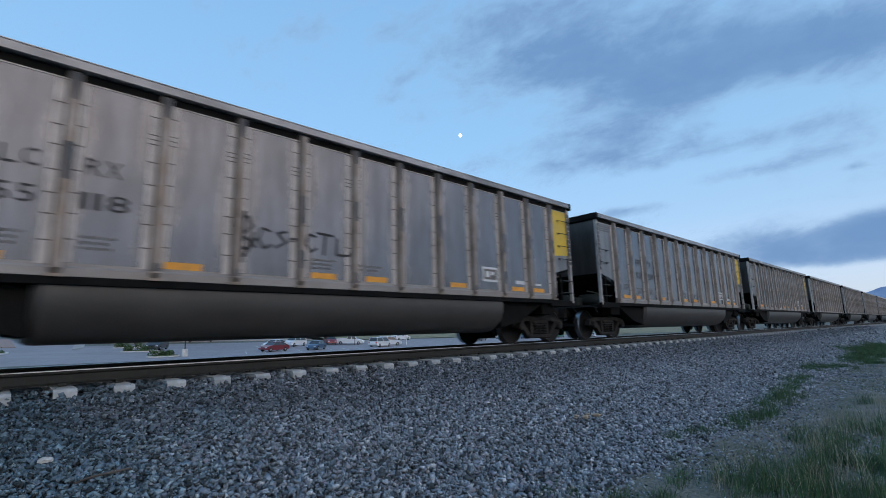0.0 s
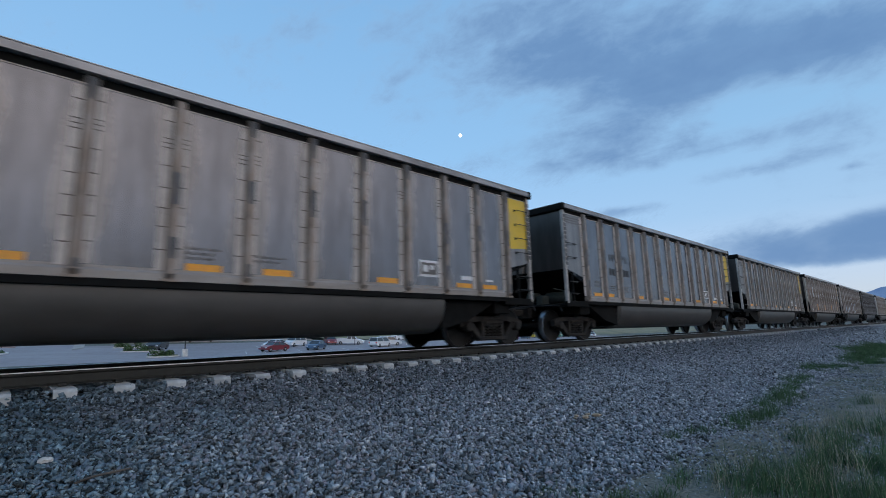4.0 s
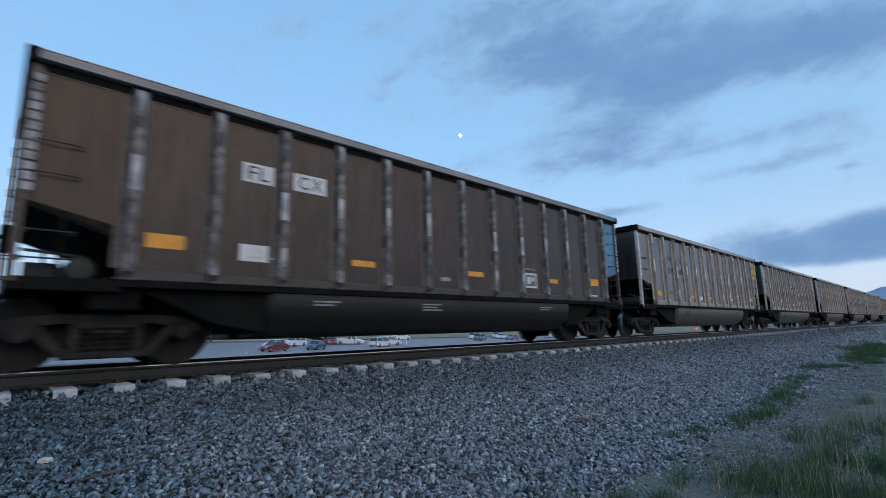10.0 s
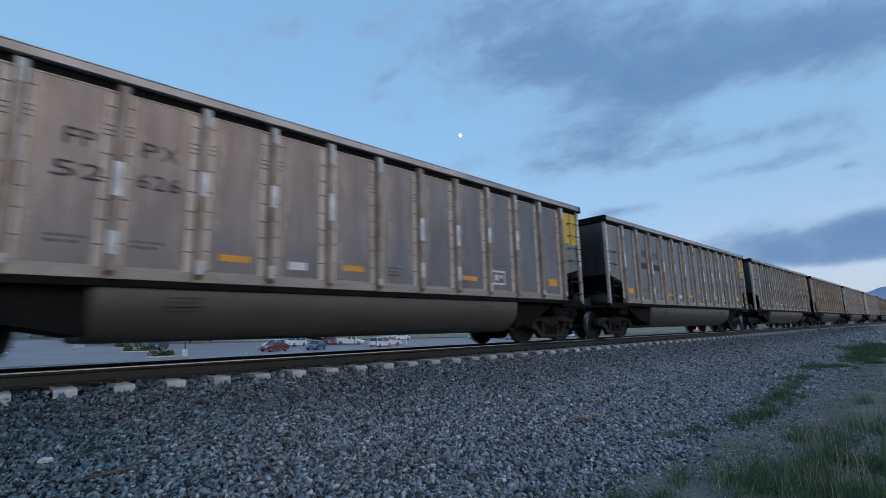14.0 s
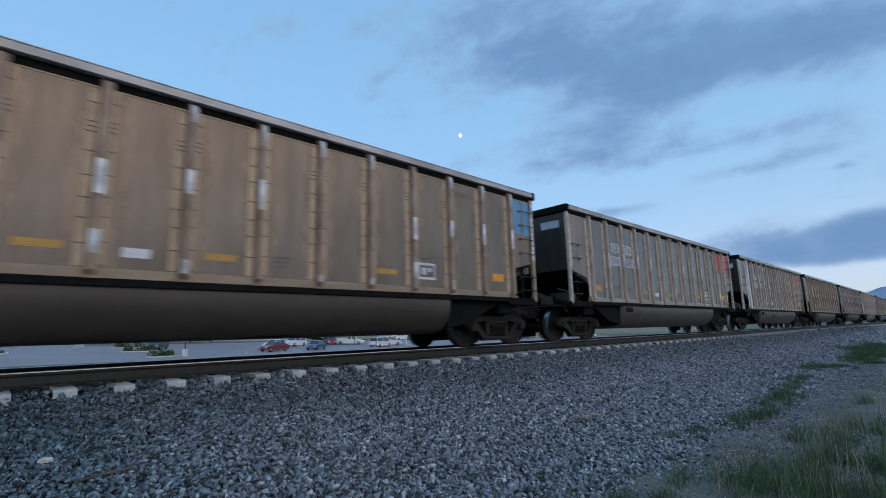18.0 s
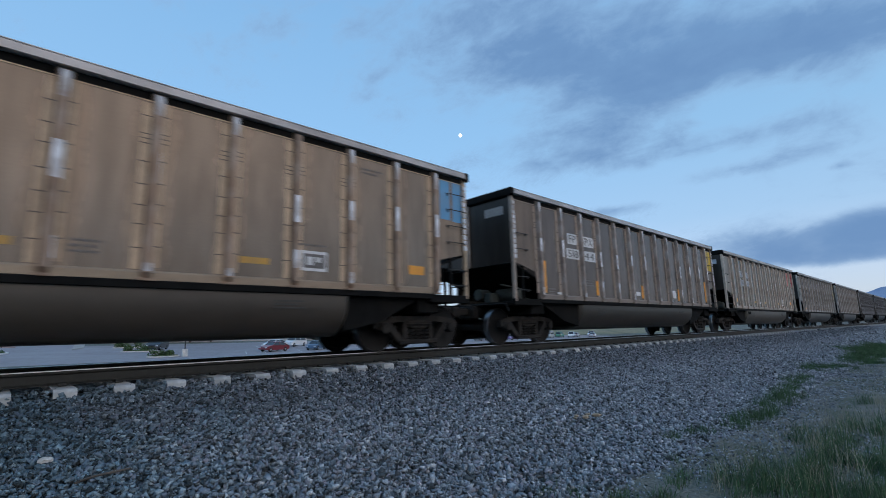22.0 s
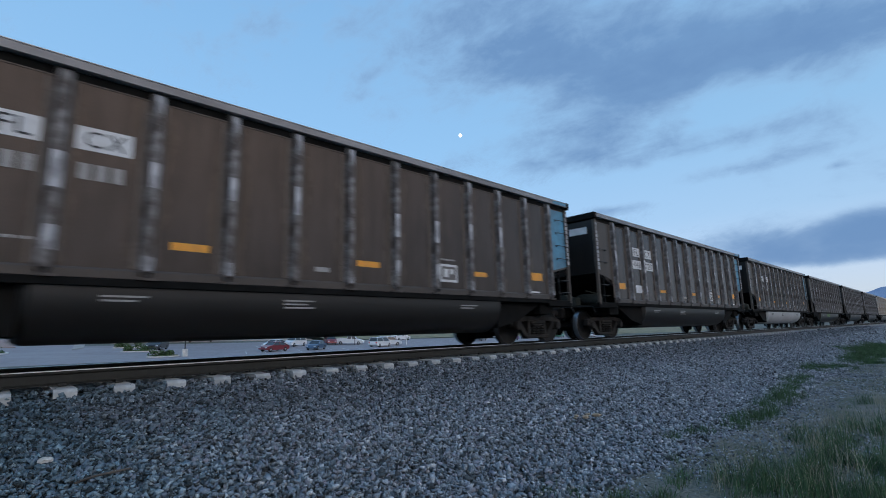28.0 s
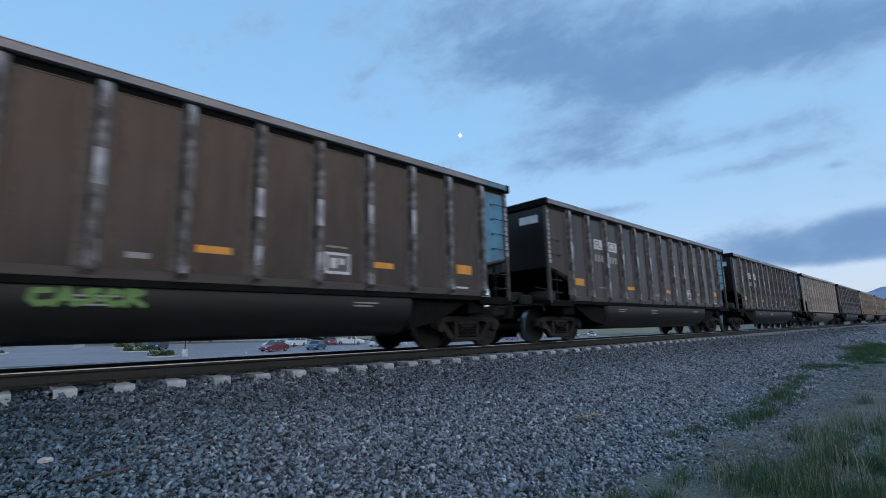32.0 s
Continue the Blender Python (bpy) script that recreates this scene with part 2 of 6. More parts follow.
def stone_material(name, per_island):
    """Crushed railway ballast: grey, blue-grey, pink and buff stones."""
    m = bpy.data.materials.new(name)
    m.use_nodes = True
    nt = m.node_tree
    b = nt.nodes["Principled BSDF"]
    geo = nt.nodes.new("ShaderNodeNewGeometry")
    ramp = nt.nodes.new("ShaderNodeValToRGB")
    cr = ramp.color_ramp
    cr.interpolation = 'LINEAR'
    stops = ((0.0, (0.03, 0.034, 0.036)), (0.16, (0.09, 0.105, 0.11)), (0.40, (0.235, 0.28, 0.318)), (0.54, (0.315, 0.308, 0.358)),
             (0.68, (0.236, 0.272, 0.291)), (0.82, (0.345, 0.392, 0.427)), (0.94, (0.47, 0.52, 0.56)), (1.0, (0.68, 0.69, 0.70)))
    cr.elements[0].position, cr.elements[0].color = stops[0][0], (*stops[0][1], 1)
    cr.elements[1].position, cr.elements[1].color = stops[-1][0], (*stops[-1][1], 1)
    for p, c in stops[1:-1]:
        el = cr.elements.new(p)
        el.color = (*c, 1)
    n2 = node(nt, "ShaderNodeTexNoise", Scale=60.0, Detail=4.0, Roughness=0.7)
    nt.links.new(geo.outputs["Position"], n2.inputs["Vector"])
    bp = node(nt, "ShaderNodeBump", Strength=0.5, Distance=0.02)
    if per_island:
        nt.links.new(geo.outputs["Random Per Island"], ramp.inputs["Fac"])
        nt.links.new(n2.outputs["Fac"], bp.inputs["Height"])
    else:
        v = node(nt, "ShaderNodeTexVoronoi", Scale=21.0)
        nt.links.new(geo.outputs["Position"], v.inputs["Vector"])
        sep = nt.nodes.new("ShaderNodeSeparateColor")
        nt.links.new(v.outputs["Color"], sep.inputs[0])
        nt.links.new(sep.outputs[0], ramp.inputs["Fac"])
        inv = nt.nodes.new("ShaderNodeMath")
        inv.operation = 'SUBTRACT'
        inv.inputs[0].default_value = 1.0
        nt.links.new(v.outputs["Distance"], inv.inputs[1])
        nt.links.new(inv.outputs[0], bp.inputs["Height"])
        bp.inputs["Strength"].default_value = 1.0
        bp.inputs["Distance"].default_value = 0.04
    mr = nt.nodes.new("ShaderNodeMapRange")
    mr.inputs["From Min"].default_value, mr.inputs["From Max"].default_value = 0.3, 0.7
    mr.inputs["To Min"].default_value, mr.inputs["To Max"].default_value = 0.7, 1.2
    nt.links.new(n2.outputs["Fac"], mr.inputs["Value"])
    mu = nt.nodes.new("ShaderNodeMix")
    mu.data_type, mu.blend_type = 'RGBA', 'MULTIPLY'
    mu.inputs[0].default_value = 1.0
    nt.links.new(ramp.outputs[0], mu.inputs[6])
    nt.links.new(mr.outputs[0], mu.inputs[7])
    # the stones turn darker and greener towards low x, with a patchy border
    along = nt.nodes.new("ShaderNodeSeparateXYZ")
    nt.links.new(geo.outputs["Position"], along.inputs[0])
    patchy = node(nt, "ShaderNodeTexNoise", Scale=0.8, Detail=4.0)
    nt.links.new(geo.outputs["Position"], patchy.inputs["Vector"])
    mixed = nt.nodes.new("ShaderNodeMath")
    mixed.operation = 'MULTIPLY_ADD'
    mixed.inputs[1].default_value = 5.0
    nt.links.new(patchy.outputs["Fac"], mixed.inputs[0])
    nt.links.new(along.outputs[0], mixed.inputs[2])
    low_x = nt.nodes.new("ShaderNodeMapRange")
    low_x.interpolation_type = 'SMOOTHSTEP'
    low_x.inputs["From Min"].default_value, low_x.inputs["From Max"].default_value = 5.5, 2.6
    nt.links.new(mixed.outputs[0], low_x.inputs["Value"])
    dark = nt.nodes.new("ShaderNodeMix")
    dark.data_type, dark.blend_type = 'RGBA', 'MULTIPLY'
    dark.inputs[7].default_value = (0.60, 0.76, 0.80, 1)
    nt.links.new(low_x.outputs[0], dark.inputs[0])
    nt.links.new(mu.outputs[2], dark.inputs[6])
    # brake and coal dust lies on the stones near the rails
    wide = nt.nodes.new("ShaderNodeMath")
    wide.operation = 'MULTIPLY_ADD'
    wide.inputs[1].default_value = 2.4
    nt.links.new(patchy.outputs["Fac"], wide.inputs[0])
    nt.links.new(along.outputs[1], wide.inputs[2])
    sooty = nt.nodes.new("ShaderNodeMapRange")
    sooty.interpolation_type = 'SMOOTHSTEP'
    sooty.inputs["From Min"].default_value, sooty.inputs["From Max"].default_value = 6.15, 8.1
    sooty.inputs["To Max"].default_value = 0.9
    nt.links.new(wide.outputs[0], sooty.inputs["Value"])
    soot = nt.nodes.new("ShaderNodeMix")
    soot.data_type, soot.blend_type = 'RGBA', 'MULTIPLY'
    soot.inputs[7].default_value = (0.62, 0.635, 0.65, 1)
    nt.links.new(sooty.outputs[0], soot.inputs[0])
    nt.links.new(dark.outputs[2], soot.inputs[6])
    nt.links.new(soot.outputs[2], b.inputs["Base Color"])
    b.inputs["Roughness"].default_value = 0.85
    nt.links.new(bp.outputs[0], b.inputs["Normal"])
    return m


SOIL = dirt_material()
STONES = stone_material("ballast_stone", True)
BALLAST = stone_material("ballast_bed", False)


def grid_sheet(name, xs, ys, zfun, material):
    xs, ys = np.asarray(xs, float), np.asarray(ys, float)
    verts = np.array([(x, y, zfun(x, y)) for y in ys for x in xs])
    nx = len(xs)
    quads = [(j * nx + i, j * nx + i + 1, (j + 1) * nx + i + 1, (j + 1) * nx + i) for j in range(len(ys) - 1) for i in range(nx - 1)]
    return big_mesh(name, verts, np.array(quads).ravel(), 4, material)


def soft_ground(x, y):
    z = ground_z(x, y)
    if -20 < y < 4 and -30 < x < 60:
        z += 0.05 * noise.noise(Vector((x * .5, y * .5, 0))) + 0.02 * noise.noise(Vector((x * 2, y * 2, 3)))
    if y > 13:
        k = min(1.0, (y - 13) / 42)
        z += k * ((LAND @ Vector((max(-150, min(x, 300)), y, z))).z - z)
    return z


gx = sorted(set([-4800, -2500, -1200, -500, -200, -80, -40] + list(np.arange(-20, 40, .6)) + [45, 60, 80, 120, 200, 400, 800, 1600, 3000, 4800]))
gy = sorted(set([-4800, -2000, -800, -300, -100, -40, -20] + list(np.arange(-10, 4.8, .4)) + [6, 9, 13, 17, 22, 30, 40, 60, 100, 140, 190, 240, 400, 600, 1200, 2500, 4800]))
ground = tagged(new("ground", grid_sheet("ground", gx, gy, soft_ground, SOIL)), "gravelly soil with dry grass patches", "ground", kind="structure")

bx = sorted(set([-300, -150, -60, -20] + list(np.arange(-6, 40, .5)) + [50, 70, 100, 160, 300, 700, 1500]))
by = [2.1, 2.6, 3.0, 3.6, 4.2, 4.8, 5.4, 6.0, 6.6, 7.0, 7.3, 7.6, 8.2, 8.8, 9.4, 10.05, 10.4, 11.2, 12.6]
ballast = tagged(new("ballast_bed", grid_sheet("ballast_bed", bx, by, lambda x, y: bed_z(y) - 0.04 + 0.02 * noise.noise(Vector((x * .7, y * .7, 1))), BALLAST)),
                 "grey crushed stone ballast bank under the rails", "ballast", kind="structure")


def stone_field(name, count, x0, x1, ylo, yhi, size, seed, label, power=1.0, zf=None):
    """Many loose stones in one mesh of kind stuff."""
    rng = np.random.default_rng(seed)
    ico = np.array([(a, b, c) for a in (-1, 1) for b in (-1, 1) for c in (-1, 1)]) * .66
    tri = np.array([(0, 1, 3), (0, 3, 2), (4, 6, 7), (4, 7, 5), (0, 4, 5), (0, 5, 1), (2, 3, 7), (2, 7, 6), (0, 2, 6), (0, 6, 4), (1, 5, 7), (1, 7, 3)])
    x = x0 + (x1 - x0) * rng.random(count) ** power
    y = ylo + (yhi - ylo) * rng.random(count)
    z = np.array([(zf or bed_z)(b) for b in y])
    s = size * np.minimum(np.exp(rng.normal(0, .33, count)), 1.75)
    v = np.repeat(ico[None], count, 0) * (1 + rng.uniform(-.5, .42, (count, 8, 1))) + rng.normal(0, .12, (count, 8, 3))
    v *= (s[:, None] * np.stack([rng.uniform(.9, 1.6, count), rng.uniform(.65, 1.1, count), rng.uniform(.34, .66, count)], 1))[:, None, :]
    q = rng.normal(size=(count, 4)) * (1, .38, .38, 1)
    q /= np.linalg.norm(q, axis=1, keepdims=True)
    w, a, b, c = q.T
    R = np.stack([np.stack([1 - 2 * (b * b + c * c), 2 * (a * b - c * w), 2 * (a * c + b * w)], 1),
                  np.stack([2 * (a * b + c * w), 1 - 2 * (a * a + c * c), 2 * (b * c - a * w)], 1),
                  np.stack([2 * (a * c - b * w), 2 * (b * c + a * w), 1 - 2 * (a * a + b * b)], 1)], 1)
    v = np.einsum("nij,nkj->nki", R, v)
    v += np.stack([x, y, z + rng.uniform(-.9, .7, count) * s], 1)[:, None, :]
    f = (tri[None] + 8 * np.arange(count)[:, None, None]).ravel()
    return tagged(new(name, big_mesh(name, v.reshape(-1, 3), f, 3, STONES)), label, "gravel", kind="stuff")


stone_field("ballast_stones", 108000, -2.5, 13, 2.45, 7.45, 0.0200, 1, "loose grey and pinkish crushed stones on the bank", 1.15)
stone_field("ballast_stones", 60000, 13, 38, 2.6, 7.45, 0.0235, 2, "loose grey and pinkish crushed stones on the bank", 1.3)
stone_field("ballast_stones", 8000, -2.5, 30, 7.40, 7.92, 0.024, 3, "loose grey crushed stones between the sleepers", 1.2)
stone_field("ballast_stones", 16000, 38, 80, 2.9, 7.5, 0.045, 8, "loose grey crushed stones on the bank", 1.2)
stone_field("scattered_stones", 9000, -1.5, 20, 1.7, 3.1, 0.0165, 9, "stray ballast stones on the soil at the foot of the bank", 1.2, lambda y: ground_z(0, y) - .006 * (3.1 - y))
stone_field("scattered_stones", 30000, -1.5, 24, -0.6, 3.2, 0.010, 4, "small scattered stones on the soil", 1.4, lambda y: ground_z(0, y) + .01)

# ---- track ----
RAIL_STEEL = mat("rail_steel", (0.021, 0.0215, 0.0185), 0.75, 0.0, var=.25, scale=9, bump=.1)
RAIL_HEAD = mat("rail_running_surface", (0.42, 0.42, 0.43), 0.28, 1.0, var=.1, scale=4)
CONCRETE = mat("concrete", (0.48, 0.50, 0.50), 0.9, 0, var=.16, scale=14, bump=.25, dirt=(.25, .24, .22), dirt_amt=.4, dirt_scale=3, rnd=.1)
track = thing("railway_track", "steel rails on light concrete sleepers in ballast", "railway track", kind="structure")
for side in (-1, 1):
    yc = DC + side * 0.753
    s = Shape()
    prof = [(-.076, -.186), (.076, -.186), (.076, -.176), (.014, -.155), (.009, -.06), (.034, -.04), (.037, -.012), (-.037, -.012), (-.034, -.04), (-.009, -.06), (-.014, -.155), (-.076, -.176)]
    s.prism([(yc + a, b) for a, b in prof], "x", -300, 1500)
    part("rail", s, RAIL_STEEL, track, "rusty brown steel rail")
    s = Shape()
    s.prism([(yc - .036, -.0115), (yc + .036, -.0115), (yc + .033, -.003), (yc + .02, 0), (yc - .02, 0), (yc - .033, -.003)], "x", -300, 1500)
    part("rail_head", s, RAIL_HEAD, track, "polished running surface")
tie_shape = Shape()
tie_shape.prism([(-1.29, -.42), (1.29, -.42), (1.29, -.24), (1.25, -.205), (.5, -.2), (.3, -.235), (-.3, -.235), (-.5, -.2), (-1.25, -.205), (-1.29, -.24)], "x", -.115, .115)
tie_mesh = tie_shape.mesh("sleeper", CONCRETE)
clip_shape = Shape()
clip_shape.box(-.05, .05, -.035, .035, -.2, -.155, .012)
clip_mesh = clip_shape.mesh("rail_clip", RAIL_STEEL)
for i in range(-8, 280):
    part("sleeper", tie_mesh, None, track, at=Matrix.Translation((0.134 + i * TRACK_TIE, DC, 0.004 * math.sin(i * 2.3) - .004)))
    if i < 36:
        for y in (-.853, -.653, .653, .853):
            part("rail_clip", clip_mesh, None, track, at=Matrix.Translation((0.134 + i * TRACK_TIE, DC + y, 0.004 * math.sin(i * 2.3))))
far_ties = Shape()
for i in range(280, 900):
    x = 0.134 + i * TRACK_TIE
    far_ties.box(x - .115, x + .115, DC - 1.29, DC + 1.29, -.42, -.203)
tagged(part("far_sleepers", far_ties, CONCRETE, track), kind="stuff")


# ---- sky: moon, drifting cloud deck, far mountain ----
def cloud_material():
    m = bpy.data.materials.new("evening_cloud")
    m.use_nodes = True
    nt = m.node_tree
    nt.nodes.clear()
    out = nt.nodes.new("ShaderNodeOutputMaterial")
    tc = nt.nodes.new("ShaderNodeTexCoord")
    # puffs grow with distance, as on a vault of cloud
    up = nt.nodes.new("ShaderNodeVectorMath")
    up.operation = 'ADD'
    up.inputs[1].default_value = (0, 0, CLOUD_H)
    nt.links.new(tc.outputs["Object"], up.inputs[0])
    vault = nt.nodes.new("ShaderNodeVectorMath")
    vault.operation = 'NORMALIZE'
    nt.links.new(up.outputs[0], vault.inputs[0])
    mp = nt.nodes.new("ShaderNodeMapping")
    mp.vector_type = 'TEXTURE'
    mp.inputs["Rotation"].default_value = (0, radians(-5), radians(CLOUD_TURN))
    mp.inputs["Scale"].default_value = (1.9, 1.0, 0.9)
    nt.links.new(vault.outputs[0], mp.inputs["Vector"])
    big = node(nt, "ShaderNodeTexNoise", Scale=7.0, Detail=9.0, Roughness=0.6, Distortion=0.15)
    nt.links.new(mp.outputs[0], big.inputs["Vector"])
    # finer wisps that fray the edges
    fine = node(nt, "ShaderNodeTexNoise", Scale=20.0, Detail=6.0, Roughness=0.62, Distortion=0.4)
    nt.links.new(mp.outputs[0], fine.inputs["Vector"])
    fray = nt.nodes.new("ShaderNodeMath")
    fray.operation = 'MULTIPLY_ADD'
    fray.inputs[1].default_value = 0.5
    nt.links.new(fine.outputs["Fac"], fray.inputs[0])
    nt.links.new(big.outputs["Fac"], fray.inputs[2])
    level = nt.nodes.new("ShaderNodeMath")
    level.operation = 'SUBTRACT'
    level.inputs[1].default_value = 0.25
    nt.links.new(fray.outputs[0], level.inputs[0])
    dens = level.outputs[0]
    # denser banks in the places where the sky carries them
    for cx, cy, rx, ry, turn, gain in CLOUD_BANKS:
        m2 = nt.nodes.new("ShaderNodeMapping")
        m2.vector_type = 'TEXTURE'
        m2.inputs["Location"].default_value = (cx, cy, 0)
        m2.inputs["Rotation"].default_value = (0, 0, radians(turn))
        m2.inputs["Scale"].default_value = (rx, ry, 1)
        nt.links.new(tc.outputs["Object"], m2.inputs["Vector"])
        g = nt.nodes.new("ShaderNodeTexGradient")
        g.gradient_type = 'SPHERICAL'
        nt.links.new(m2.outputs[0], g.inputs["Vector"])
        ad = nt.nodes.new("ShaderNodeMath")
        ad.operation = 'MULTIPLY_ADD'
        ad.inputs[1].default_value = gain
        nt.links.new(g.outputs["Fac"], ad.inputs[0])
        nt.links.new(dens, ad.inputs[2])
        dens = ad.outputs[0]
    al = nt.nodes.new("ShaderNodeMapRange")
    al.interpolation_type = 'SMOOTHSTEP'
    al.inputs["From Min"].default_value, al.inputs["From Max"].default_value = 0.50, 0.94
    al.inputs["To Max"].default_value = 0.74
    nt.links.new(dens, al.inputs["Value"])
    col = nt.nodes.new("ShaderNodeValToRGB")
    e = col.color_ramp.elements
    e[0].position, e[0].color = 0.55, (0.33, 0.51, 0.76, 1)
    e[1].position, e[1].color = 1.0, (0.145, 0.285, 0.54, 1)
    nt.links.new(dens, col.inputs["Fac"])
    em = nt.nodes.new("ShaderNodeEmission")
    em.inputs["Strength"].default_value = CLOUD_GLOW
    nt.links.new(col.outputs[0], em.inputs["Color"])
    tr = nt.nodes.new("ShaderNodeBsdfTransparent")
    mx = nt.nodes.new("ShaderNodeMixShader")
    nt.links.new(al.outputs[0], mx.inputs[0])
    nt.links.new(tr.outputs[0], mx.inputs[1])
    nt.links.new(em.outputs[0], mx.inputs[2])
    nt.links.new(mx.outputs[0], out.inputs["Surface"])
    return m


CLOUD_TURN, CLOUD_GLOW = -69.0, 1.0
CLOUD_H = 150.0
CLOUD_BANKS = ((226, 145, 150, 84, 127, .38), (262, 60, 190, 80, 142, .32), (316, 104, 165, 58, 93, .31), (322, 31, 130, 80, 110, .30), (374, 230, 165, 100, 108, .36), (443, 115, 125, 46, 88, .38),
               (532, 109, 104, 42, 89, .38), (602, 46, 24, 14, -170, .30), (588, 273, 90, 52, 103, .32), (1270, 135, 520, 265, -178, 1.0), (1047, 49, 260, 115, -170, .75))
s = Shape()
s.box(-4000, 4600, -4300, 4300, 0, 0.5)
cloud_deck = thing("cloud_deck", "thin blue-grey evening clouds in drifting streaks", "clouds", kind="structure", at=pose(0, 0, CLOUD_H), shape=s, material=cloud_material())
s = Shape()
s.lathe([(-3.8, 0.01)] + [(3.8 * math.sin(radians(a)), 3.8 * math.cos(radians(a))) for a in range(-75, 90, 15)] + [(3.8, 0.01)], (0, 0, 0), "z", 20)
MOON = mat("moon_glow", (1.0, 0.97, 0.9), 0.9, emit=1.4, var=.05)


# ---- the train ----
WHEEL_R = 0.457
LEN0, LEN1 = 0.785, 15.395     # ends of the car body
RIBS = [1.93 + 1.043 * i for i in range(13)]
TAN_RIBS = [2.0 + 1.022 * i for i in range(13)]    # stakes of the tan cars stand closer
SIDE_Y = 1.49                  # outer face of the side sheets
RIB_Y = 1.585                  # outer face of the ribs
TOP = 3.905

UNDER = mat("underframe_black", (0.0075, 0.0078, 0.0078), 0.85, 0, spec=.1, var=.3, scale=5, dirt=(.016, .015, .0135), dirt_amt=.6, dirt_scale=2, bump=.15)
TRUCK = mat("truck_iron", (0.019, 0.0182, 0.0175), 0.75, 0.0, spec=.2, var=.3, scale=8, dirt=(.052, .044, .037), dirt_amt=.7, dirt_scale=3, bump=.2)
WHEEL = mat("wheel_steel", (0.0125, 0.0118, 0.0112), 0.65, 0.0, spec=.2, var=.3, scale=7, bump=.1)
TREAD = mat("wheel_tread", (0.40, 0.40, 0.41), 0.3, 1.0, var=.1)
RUNG = mat("grab_iron", (0.03, 0.03, 0.03), 0.6, 0.3, var=.2)
GEAR = mat("brake_gear", (0.05, 0.06, 0.055), 0.7, 0.2, var=.3, scale=10)
HOSE = mat("rubber_hose", (0.02, 0.02, 0.02), 0.7)
ORANGE = mat("orange_reflector", (0.85, 0.36, 0.035), 0.5, 0, var=.1, scale=10, dirt=(.4, .22, .08), dirt_amt=.4, dirt_scale=4)
TANSIGN = mat("faded_reflector", (0.55, 0.31, 0.06), 0.6, 0, var=.12, scale=10, dirt=(.32, .2, .09), dirt_amt=.5, dirt_scale=4)
WHITE = mat("white_decal", (0.72, 0.73, 0.74), 0.6, 0, var=.1, scale=10, dirt=(.4, .37, .34), dirt_amt=.4, dirt_scale=4)
PALE = mat("pale_blue_decal", (0.50, 0.56, 0.64), 0.6, 0, var=.1, scale=10, dirt=(.36, .34, .32), dirt_amt=.5, dirt_scale=4)
BLACK = mat("black_lettering", (0.025, 0.025, 0.027), 0.6, 0, var=.2, scale=20)
FAINT = mat("faded_lettering", (0.13, 0.12, 0.115), 0.7, 0, var=.25, scale=20)
TUB_PRINT = mat("sooty_lettering", (0.045, 0.043, 0.04), 0.7, 0, var=.25, scale=20)
GHOST = mat("worn_white_lettering", (0.34, 0.33, 0.32), 0.7, 0, var=.3, scale=20)
YELLOW = mat("yellow_panel", (0.74, 0.50, 0.03), 0.5, 0, var=.1, scale=5, dirt=(.4, .29, .1), dirt_amt=.45, dirt_scale=2.5)
RED = mat("red_panel", (0.43, 0.028, 0.035), 0.5, 0, var=.1, scale=5, dirt=(.3, .1, .08), dirt_amt=.4, dirt_scale=2.5)
BLUE = mat("blue_panel", (0.10, 0.33, 0.58), 0.5, 0, var=.1, scale=5, dirt=(.2, .24, .28), dirt_amt=.4, dirt_scale=2.5)
TEAL = mat("teal_panel", (0.085, 0.30, 0.46), 0.5, 0, var=.15, scale=5, dirt=(.07, .11, .14), dirt_amt=.7, dirt_scale=2.2)
SPRAY = mat("pale_spray_paint", (0.50, 0.62, 0.74), 0.6, 0, var=.15, scale=6)
SPRAY_EDGE = mat("spray_outline", (0.16, 0.19, 0.24), 0.7, 0, var=.2, scale=6)
SPRAY_DARK = mat("black_spray_paint", (0.025, 0.025, 0.028), 0.7, 0, var=.2, scale=6)
SPRAY_FAINT = mat("faint_spray", (0.075, 0.088, 0.10), 0.7, 0, var=.2, scale=6)
SPRAY_GREEN = mat("green_spray_paint", (0.14, 0.27, 0.075), 0.6, 0, var=.2, scale=6)


